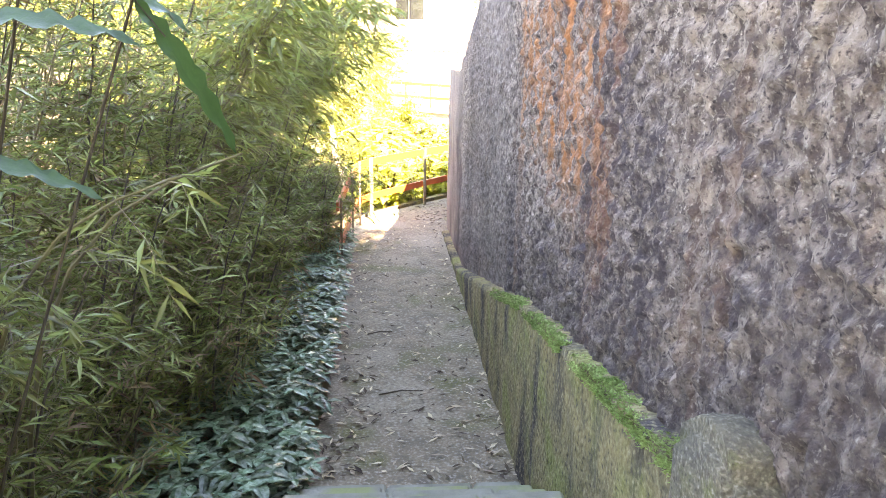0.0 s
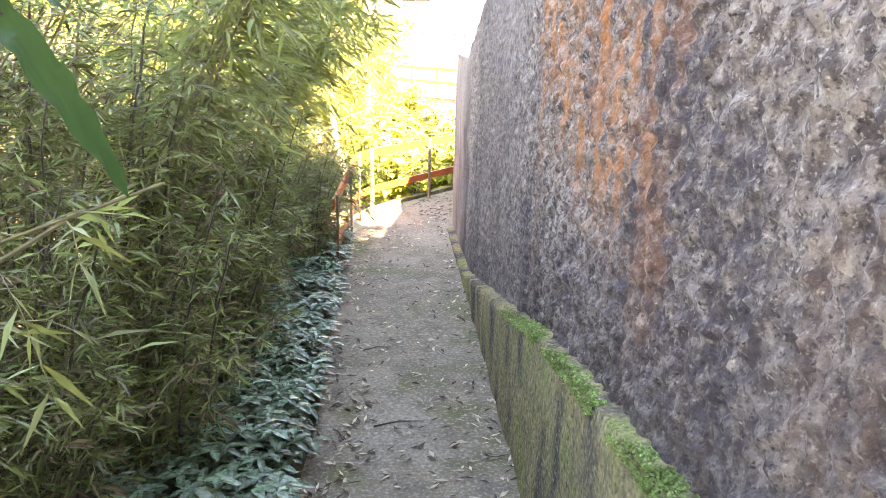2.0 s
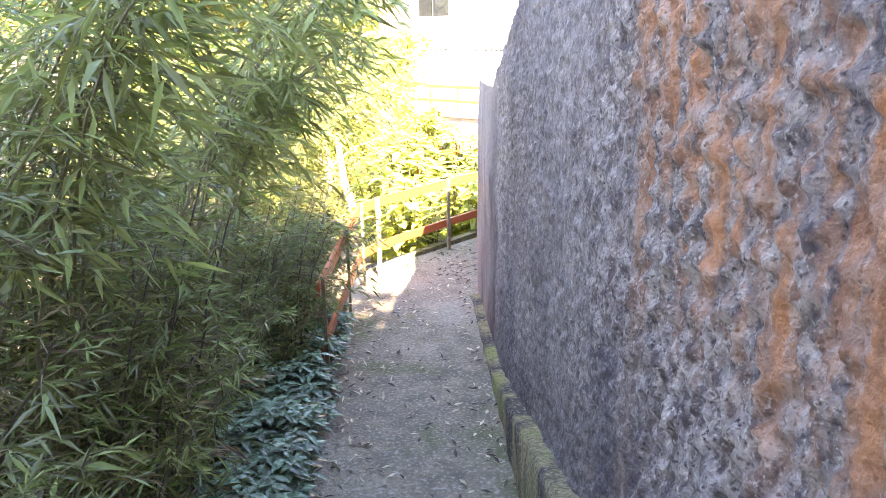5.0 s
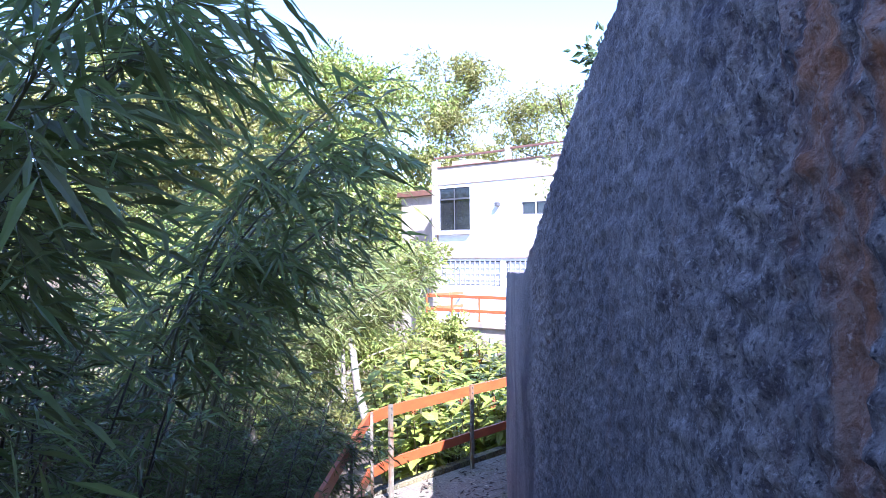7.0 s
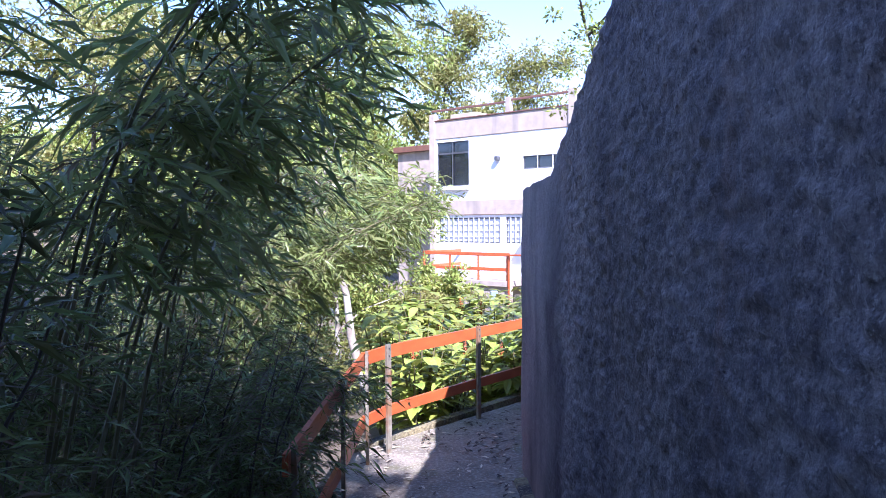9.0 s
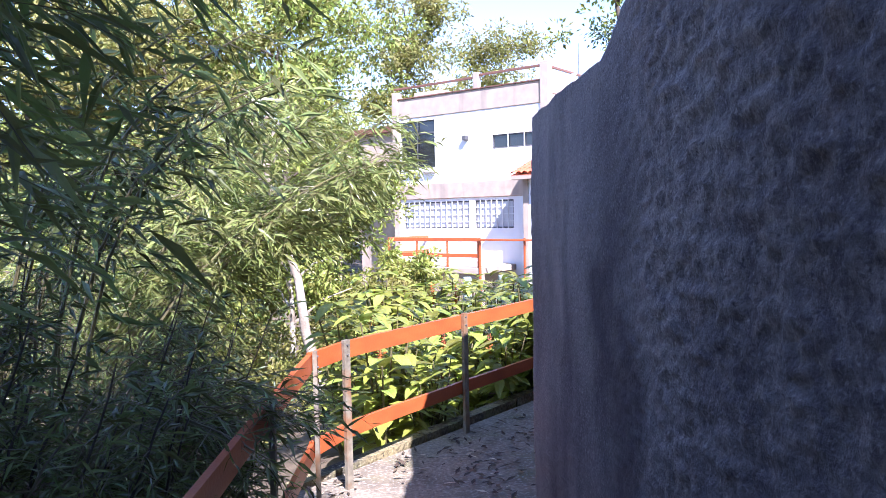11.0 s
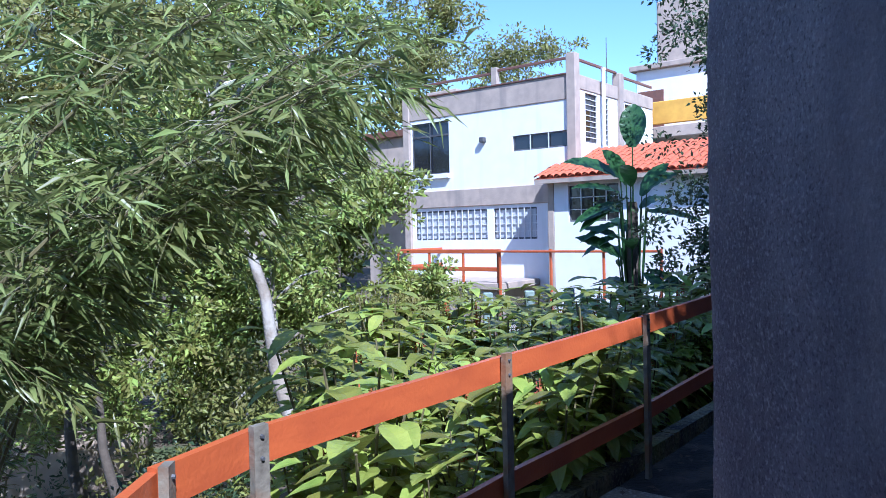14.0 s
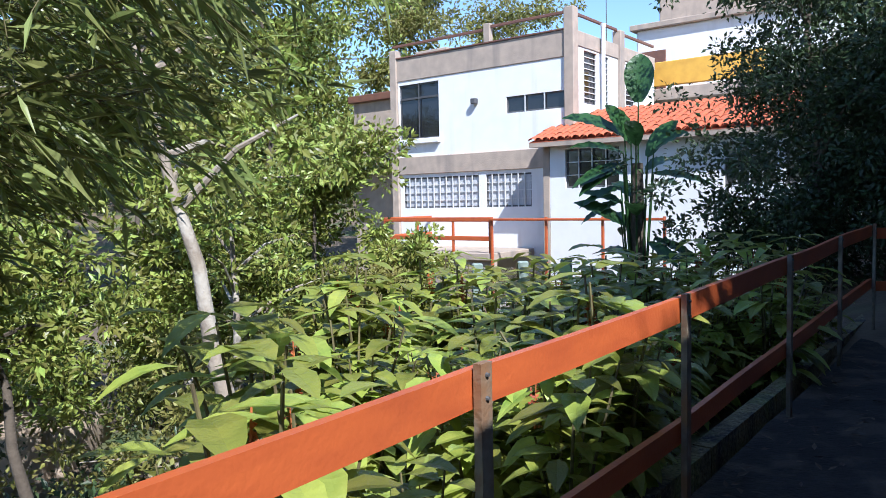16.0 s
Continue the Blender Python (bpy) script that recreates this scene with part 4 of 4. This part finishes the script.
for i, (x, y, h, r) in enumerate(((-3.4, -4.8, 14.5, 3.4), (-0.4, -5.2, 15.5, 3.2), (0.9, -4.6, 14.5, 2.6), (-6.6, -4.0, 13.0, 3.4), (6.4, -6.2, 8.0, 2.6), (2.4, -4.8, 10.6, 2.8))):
    tree("tree", BEHIND_SHADE, (x, y, ground_z(x, y) - 0.2), h, r, M_DARKLEAF, M_DARKBARK, 130 + i, 180 if i == 5 else 220, 60, 0.34, 0.2, (0.2, 0), 0.3, 1.3)
# Trees outside the view, added on the bank to block sun from the right.
BANK_SHADE = "dark leafy tree growing on the bank above the wall"
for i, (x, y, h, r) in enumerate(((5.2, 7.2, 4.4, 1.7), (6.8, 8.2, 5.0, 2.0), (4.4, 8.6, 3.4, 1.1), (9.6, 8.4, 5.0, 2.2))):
    tree("tree", BANK_SHADE, (x, y, ground_z(x, y) - 0.2), h, r, M_DARKLEAF, M_DARKBARK, 150 + i, 260, 70, 0.17, 0.12, (0, 0), 0.2)


def far_woods():
    random.seed(19)
    g = Geo()
    for _ in range(900):
        a = radians(rnd(-62, 62))
        d = rnd(60, 95)
        x, y = d * math.sin(a), 10 + d * math.cos(a)
        r = rnd(1.6, 3.2)
        c = Vector((x, y, ground_z(x, y) + rnd(1, 6.5)))
        for _ in range(55):
            w = any_way(-0.3, 1)
            g.blade(c + w * r * rnd(0.6, 1), (w + any_way()).normalized(), any_way(), rnd(0.6, 1.2), rnd(0.3, 0.6), 0.1)
    tagged(part("far_woods", g, M_TREELEAF), "distant wooded hillside", "woods", kind="stuff")


far_woods()


bank = rough_block(-6.6, -4.3, 19.4, 21.4, -4.2, -2.95)
tagged(part("sandy_bank", bank, M_ROCK, smooth=True), "bare sandy earth bank below the trees", "bank")


def wild_bushes():
    random.seed(17)
    g = Geo()
    for _ in range(380):
        x, y = rnd(-11, 3.2), rnd(13.5, 27)
        if x > -0.4 + (y - 13) * 0.1 and y < 15:
            continue
        z = ground_z(x, y)
        r = rnd(0.2, 0.55)
        for _ in range(60):
            d = any_way(-0.1, 1)
            p = Vector((x, y, z)) + Vector((d.x * r, d.y * r, d.z * r * 1.5 + 0.05))
            g.blade(p, (d + any_way() * 0.8).normalized(), any_way(), rnd(0.06, 0.13), rnd(0.02, 0.05), 0.15)
    # Dark leaves here paint the shade of the understory.
    tagged(part("undergrowth", g, M_DARKLEAF), "tangled green undergrowth on the slope below, its shade put into the leaf colour", "undergrowth", kind="stuff")


wild_bushes()


# ---- the house ----
HOUSE = pose(5.15, 28.95, 0, 0, 0, -41)


def pierced(g, x0, x1, z0, z1, y0, y1, holes, swap=False):
    """A wall slab, one closed shell, with rectangular openings through it; with swap it runs along y."""
    xs = sorted({x0, x1, *[h[0] for h in holes], *[h[1] for h in holes]})
    zs = sorted({z0, z1, *[h[2] for h in holes], *[h[3] for h in holes]})
    nx, nz = len(xs), len(zs)

    def solid(i, k):
        if not (0 <= i < nx - 1 and 0 <= k < nz - 1):
            return False
        mx, mz = (xs[i] + xs[i + 1]) / 2, (zs[k] + zs[k + 1]) / 2
        return not any(h[0] < mx < h[1] and h[2] < mz < h[3] for h in holes)

    def at(i, k, side):
        return (i * nz + k) * 2 + side
    vs = [(y, x, z) if swap else (x, y, z) for x in xs for z in zs for y in (y0, y1)]
    fs = []
    for i in range(nx - 1):
        for k in range(nz - 1):
            if not solid(i, k):
                continue
            for side in (0, 1):
                fs.append((at(i, k, side), at(i + 1, k, side), at(i + 1, k + 1, side), at(i, k + 1, side)))
            for a, b, i2, k2 in (((i, k), (i + 1, k), i, k - 1), ((i, k + 1), (i + 1, k + 1), i, k + 1), ((i, k), (i, k + 1), i - 1, k), ((i + 1, k), (i + 1, k + 1), i + 1, k)):
                if not solid(i2, k2):
                    fs.append((at(*a, 0), at(*b, 0), at(*b, 1), at(*a, 1)))
    g.add(vs, fs)
    return g


def window(parent, x0, x1, z0, z1, cols, rows, barmat, backmat, swap=False, y=0.0, rows_at=None):
    """A window in its opening: frame, glass pane and bars."""
    w = new("window")
    w.parent = parent
    w["label"] = "barred window in a thin frame"

    def bx(g, a, b, c, d, e, f):
        g.box(c, d, a, b, e, f, 0) if swap else g.box(a, b, c, d, e, f, 0)
        return g
    s = -1 if swap else 1
    t = 0.05
    fr = pierced(Geo(), x0, x1, z0, z1, *sorted((y + s * 0.085, y + s * 0.14)), [(x0 + t, x1 - t, z0 + t, z1 - t)], swap)
    part("window_frame", fr, M_FRAME, w)
    part("pane", bx(Geo(), x0 + t, x1 - t, *sorted((y + s * 0.10, y + s * 0.11)), z0 + t, z1 - t), backmat, w)
    for i in range(1, cols):
        a = x0 + (x1 - x0) * i / cols
        part("bar", bx(Geo(), a - 0.014, a + 0.014, *sorted((y + s * 0.03, y + s * 0.055)), z0, z1), barmat, w)
    for i in range(1, rows):
        a = z0 + (z1 - z0) * i / rows
        part("bar", bx(Geo(), x0, x1, *sorted((y + s * 0.056, y + s * 0.08)), a - 0.012, a + 0.012), barmat, w)


def house():
    h = thing("house", "white two-storey house with bare concrete frame and roof railing", "house", HOUSE)
    L, D = -6.5, 5.7
    up = (-6.2, -4.6, 2.05, 3.78)
    slit = (-2.15, -0.27, 2.55, 3.02)
    lows = [(-6.1, -3.15, -0.12, 0.84), (-2.9, -1.34, -0.12, 0.84)]
    g = pierced(Geo(), L + 0.26, -0.24, 1.5, 3.9, 0.03, 0.25, [up, slit])
    part("wall", g, M_WHITE, h, "bright white painted upper wall")
    part("wall", pierced(Geo(), L + 0.26, -0.24, -3.4, 0.94, 0.03, 0.25, lows), M_WHITE, h)
    tall = [(0.72, 1.5, 2.7, 4.15), (1.82, 2.28, 2.7, 4.15), (3.46, 4.15, 2.75, 4.15)]
    part("wall", pierced(Geo(), 0.25, D, -3.4, 4.25, -0.25, -0.03, tall, True), M_WHITE, h)
    part("wall", Geo().box(L, -0.2, D, D + 0.2, -3.4, 4.5), M_CONC, h)
    part("wall", Geo().box(L, L + 0.22, 0.3, D, -3.4, 4.5), M_CONC, h)
    part("beam", Geo().box(L, 0.0, 0.0, 0.28, 3.9, 4.62, 0.02), M_CONC, h, "bare concrete beam")
    part("beam", Geo().box(L, 0.0, -0.03, 0.28, 0.94, 1.5, 0.02), M_CONC, h)
    part("beam", Geo().box(-0.28, 0.0, 0.29, D, 4.2, 4.62, 0.02), M_CONC, h)
    part("column", Geo().box(-0.24, 0.06, -0.06, 0.24, -3.4, 5.2, 0.02), M_CONC, h, "bare concrete corner column")
    part("column", Geo().box(L - 0.03, L + 0.25, -0.05, 0.24, -3.4, 4.9, 0.02), M_CONC, h)
    part("column", Geo().box(-0.2, 0.07, 2.9, 3.2, -3.4, 5.05, 0.02), M_CONC, h)
    part("roof", Geo().box(L + 0.25, -0.3, 0.3, D - 0.02, 4.3, 4.5), M_CONC, h)
    part("roof_edge", Geo().box(L - 0.02, 0.03, -0.04, 0.06, 4.62, 4.655), M_DARKRAIL, h)
    part("post", Geo().box(-2.9, -2.68, 0.02, 0.2, 4.625, 5.2, 0.015), M_CONC, h)
    part("rail", Geo().box(L, -2.9, 0.07, 0.14, 5.0, 5.08, 0.01), M_DARKRAIL, h, "brown roof-terrace rail")
    part("rail", Geo().box(-2.68, -0.24, 0.07, 0.14, 5.06, 5.14, 0.01), M_DARKRAIL, h)
    part("rail", Geo().box(-0.1, -0.03, 0.24, 2.9, 5.02, 5.1, 0.01), M_DARKRAIL, h)
    part("rail", Geo().box(-0.1, -0.03, 3.2, D, 4.95, 5.03, 0.01), M_DARKRAIL, h)
    part("drainpipe", Geo().tube([(0.1, 1.66, 1.4), (0.1, 1.66, 4.85), (0.1, 1.66, 5.0)], [0.06, 0.06, 0.09], 10), M_WHITE, h)
    part("roof_box", Geo().box(-6.3, -5.0, 1.0, 2.4, 4.5, 5.0, 0.02), M_CONC, h)
    part("lamp", Geo().box(-3.3, -3.12, -0.14, 0.03, 2.92, 3.08, 0.02), M_FRAME, h, "small dark wall lamp")
    part("sill", Geo().box(-6.25, -4.55, -0.12, 0.03, 1.9, 2.05, 0.01), M_WHITE, h)
    window(h, *up, 2, 1, M_FRAME, M_GLASS)
    part("transom", Geo().box(-6.15, -4.65, 0.04, 0.1, 3.3, 3.36), M_FRAME, h)
    window(h, *slit, 3, 1, M_BAR, M_GLASS)
    window(h, *lows[0], 12, 4, M_BAR, M_CURTAIN)
    window(h, *lows[1], 7, 4, M_BAR, M_CURTAIN)
    window(h, *tall[0], 1, 9, M_BAR, M_GLASS, True)
    window(h, *tall[1], 1, 9, M_BAR, M_GLASS, True)
    window(h, *tall[2], 1, 9, M_BAR, M_GLASS, True)
    door = (-7.6, -6.95, 1.7, 3.5)
    part("wing", pierced(Geo(), -9.8, L - 0.04, -3.4, 3.7, 1.6, 1.85, [door]), M_CONC, h, "set-back concrete side wing")
    part("wing_door", Geo().box(-7.58, -6.97, 1.72, 1.78, 1.72, 3.48, 0.01), M_DARKRAIL, h, "dark brown balcony door")
    part("wing_roof", Geo().box(-9.9, L - 0.04, 1.4, 4.0, 3.7, 3.95, 0.02), M_DARKRAIL, h)
    part("balcony_slab", Geo().box(-9.9, L - 0.04, 0.6, 1.58, 1.3, 1.5, 0.02), M_CONC, h)
    # the terrace in front of the ground floor
    part("terrace", Geo().box(-5.0, -1.25, -2.2, 0.0, -1.5, -1.3, 0.02), M_CONC, h)
    part("terrace_wall", Geo().box(-5.0, -1.25, -2.1, -1.9, -3.4, -1.5), M_CONC, h)
    for z in (-0.42, -0.92):
        part("terrace_rail", Geo().box(-5.0, -1.25, -2.18, -2.12, z - 0.06, z + 0.06, 0.01), M_RAIL, h, "orange terrace rail")
        part("terrace_rail", Geo().box(-5.0, -4.94, -2.1, 0.0, z - 0.06, z + 0.06, 0.01), M_RAIL, h)
    part("terrace_rail", Geo().box(-1.2, 3.4, -2.3, -2.24, -0.45, -0.39, 0.01), M_RAIL, h)
    for x in (-1.2, 0.4, 1.9, 3.37):
        part("terrace_post", Geo().box(x - 0.03, x + 0.03, -2.23, -2.17, -3.4, -0.36, 0.005), M_RAIL, h)
    for x in (-4.97, -3.75, -2.5, -1.3):
        part("terrace_post", Geo().box(x - 0.03, x + 0.03, -2.17, -2.11, -1.3, -0.36, 0.005), M_RAIL, h)


house()


def annex():
    a = thing("annex", "low white annex with a red clay tile roof", "annex", HOUSE)
    x0, x1, y0 = -0.5, 8.2, -0.75
    eave, ridge = 1.62, 2.55
    wins = [(0.15, 1.65, 0.35, 1.35), (4.2, 5.3, 0.3, 1.25), (5.5, 6.6, 0.3, 1.25)]
    part("wall", pierced(Geo(), x0 + 0.2, x1, -3.4, eave - 0.1, y0, y0 + 0.2, wins), M_WHITE, a)
    part("wall", Geo().box(x0 + 0.2, x0 + 0.4, y0 + 0.21, -0.1, -3.4, eave - 0.1), M_WHITE, a)
    part("column", Geo().box(x0, x0 + 0.19, y0 - 0.02, y0 + 0.2, -3.4, eave - 0.1, 0.01), M_CONC, a)
    part("eave_board", Geo().box(x0 - 0.2, x1, y0 - 0.4, y0 - 0.3, eave - 0.2, eave - 0.06, 0.01), M_CONC, a)
    part("soffit", Geo().box(x0 - 0.15, x1, y0 - 0.3, 0.9, eave - 0.1, eave - 0.07), M_DARKRAIL, a)
    for w in wins:
        window(a, *w, 4, 3, M_BAR, M_GLASS, False, y0)
    roof = new("roof")
    roof.parent = a
    roof["label"] = "red clay barrel tiles"
    run, rise = 2.6, ridge - eave
    tile = Geo()
    for i in range(7):
        ang = math.pi * i / 6
        for s, r in ((0, 0.105), (0.42, 0.088)):
            tile.v.append((-r * math.cos(ang), s, r * math.sin(ang) * 0.75))
    tile.f = [(2 * i, 2 * i + 1, 2 * i + 3, 2 * i + 2) for i in range(6)]
    me = tile.mesh("tile", M_TILE)
    slope = math.atan2(rise, run)
    cols, rows = 42, 7
    for j in range(rows):
        for i in range(cols):
            y = j * 0.37
            if x0 - 0.1 + i * 0.215 < x0 - 0.2 + max(0, y - 0.6) * 0.4:
                continue
            o = new("tile", me)
            o.parent = roof
            o.matrix_basis = pose(x0 - 0.1 + i * 0.215, y0 - 0.42 + y, eave - 0.03 + y * rise / run + rnd(0, 0.012), math.degrees(slope), 0, rnd(-1.5, 1.5))
    deck = Geo()
    deck.add([(x0 - 0.2, y0 - 0.4, eave - 0.06), (x1, y0 - 0.4, eave - 0.06), (x1, y0 - 0.4 + run, ridge - 0.06), (x0 + 0.6, y0 - 0.4 + run, ridge - 0.06), (x0 - 0.2, y0 - 0.4, eave - 0.09), (x1, y0 - 0.4, eave - 0.09), (x1, y0 - 0.4 + run, ridge - 0.09), (x0 + 0.6, y0 - 0.4 + run, ridge - 0.09)], [(0, 1, 2, 3), (7, 6, 5, 4), (0, 4, 5, 1), (1, 5, 6, 2), (2, 6, 7, 3), (3, 7, 4, 0)])
    part("roof_bed", deck, M_TILE, roof)


annex()


def rear_block():
    b = thing("rear_building", "pale upper building block with a yellow balcony wall behind the house", "building", HOUSE)
    part("wall", Geo().box(-1.6, 5.5, 8.0, 13.0, -3.4, 6.1, 0.03), M_WHITE, b)
    part("roof_slab", Geo().box(-1.8, 5.7, 7.8, 13.2, 6.1, 6.3, 0.02), M_CONC, b)
    part("water_tank_block", Geo().box(-1.0, 2.2, 8.6, 11.0, 6.3, 8.8, 0.05), M_CONC, b, "grey concrete roof tower")
    part("balcony_wall", Geo().box(-0.7, 3.2, 6.4, 6.6, 3.8, 4.6, 0.02), M_YELLOW, b, "sunny yellow balcony wall")
    part("balcony_slab", Geo().box(-0.9, 5.2, 6.3, 7.98, 3.3, 3.7, 0.02), M_CONC, b)
    part("dark_opening", Geo().box(-1.5, -0.5, 7.9, 7.98, 3.9, 5.3), M_DARKRAIL, b)
    part("antenna", Geo().tube([(-1.0, 4.2, 4.5), (-1.0, 4.2, 6.6)], [0.02, 0.012], 5), M_FRAME, b)


rear_block()


def garden_fence():
    f = thing("garden_fence", "old green fence posts with wire mesh below the house", "fence")
    d = Vector((0.96, 0.28, 0))
    o = Vector((0.95, 21.4, ground_z(0.95, 21.4) - 0.2))
    for i in range(4):
        p = o + d * (i * 0.85)
        part("post", Geo().box(p.x - 0.09, p.x + 0.09, p.y - 0.09, p.y + 0.09, p.z, p.z + 2.0, 0.02), M_GREENPOST, f)
    g = Geo()
    for i in range(60):
        a = i / 60 * 2.55
        for s in (1, -1):
            q = a + s * 0.9
            if 0 <= q <= 2.55:
                g.tube([o + d * a + Vector((0, 0, 0.9)), o + d * q + Vector((0, 0, 1.9))], [0.006, 0.006], 3, False)
    part("wire_mesh", g, M_POST, f)


garden_fence()
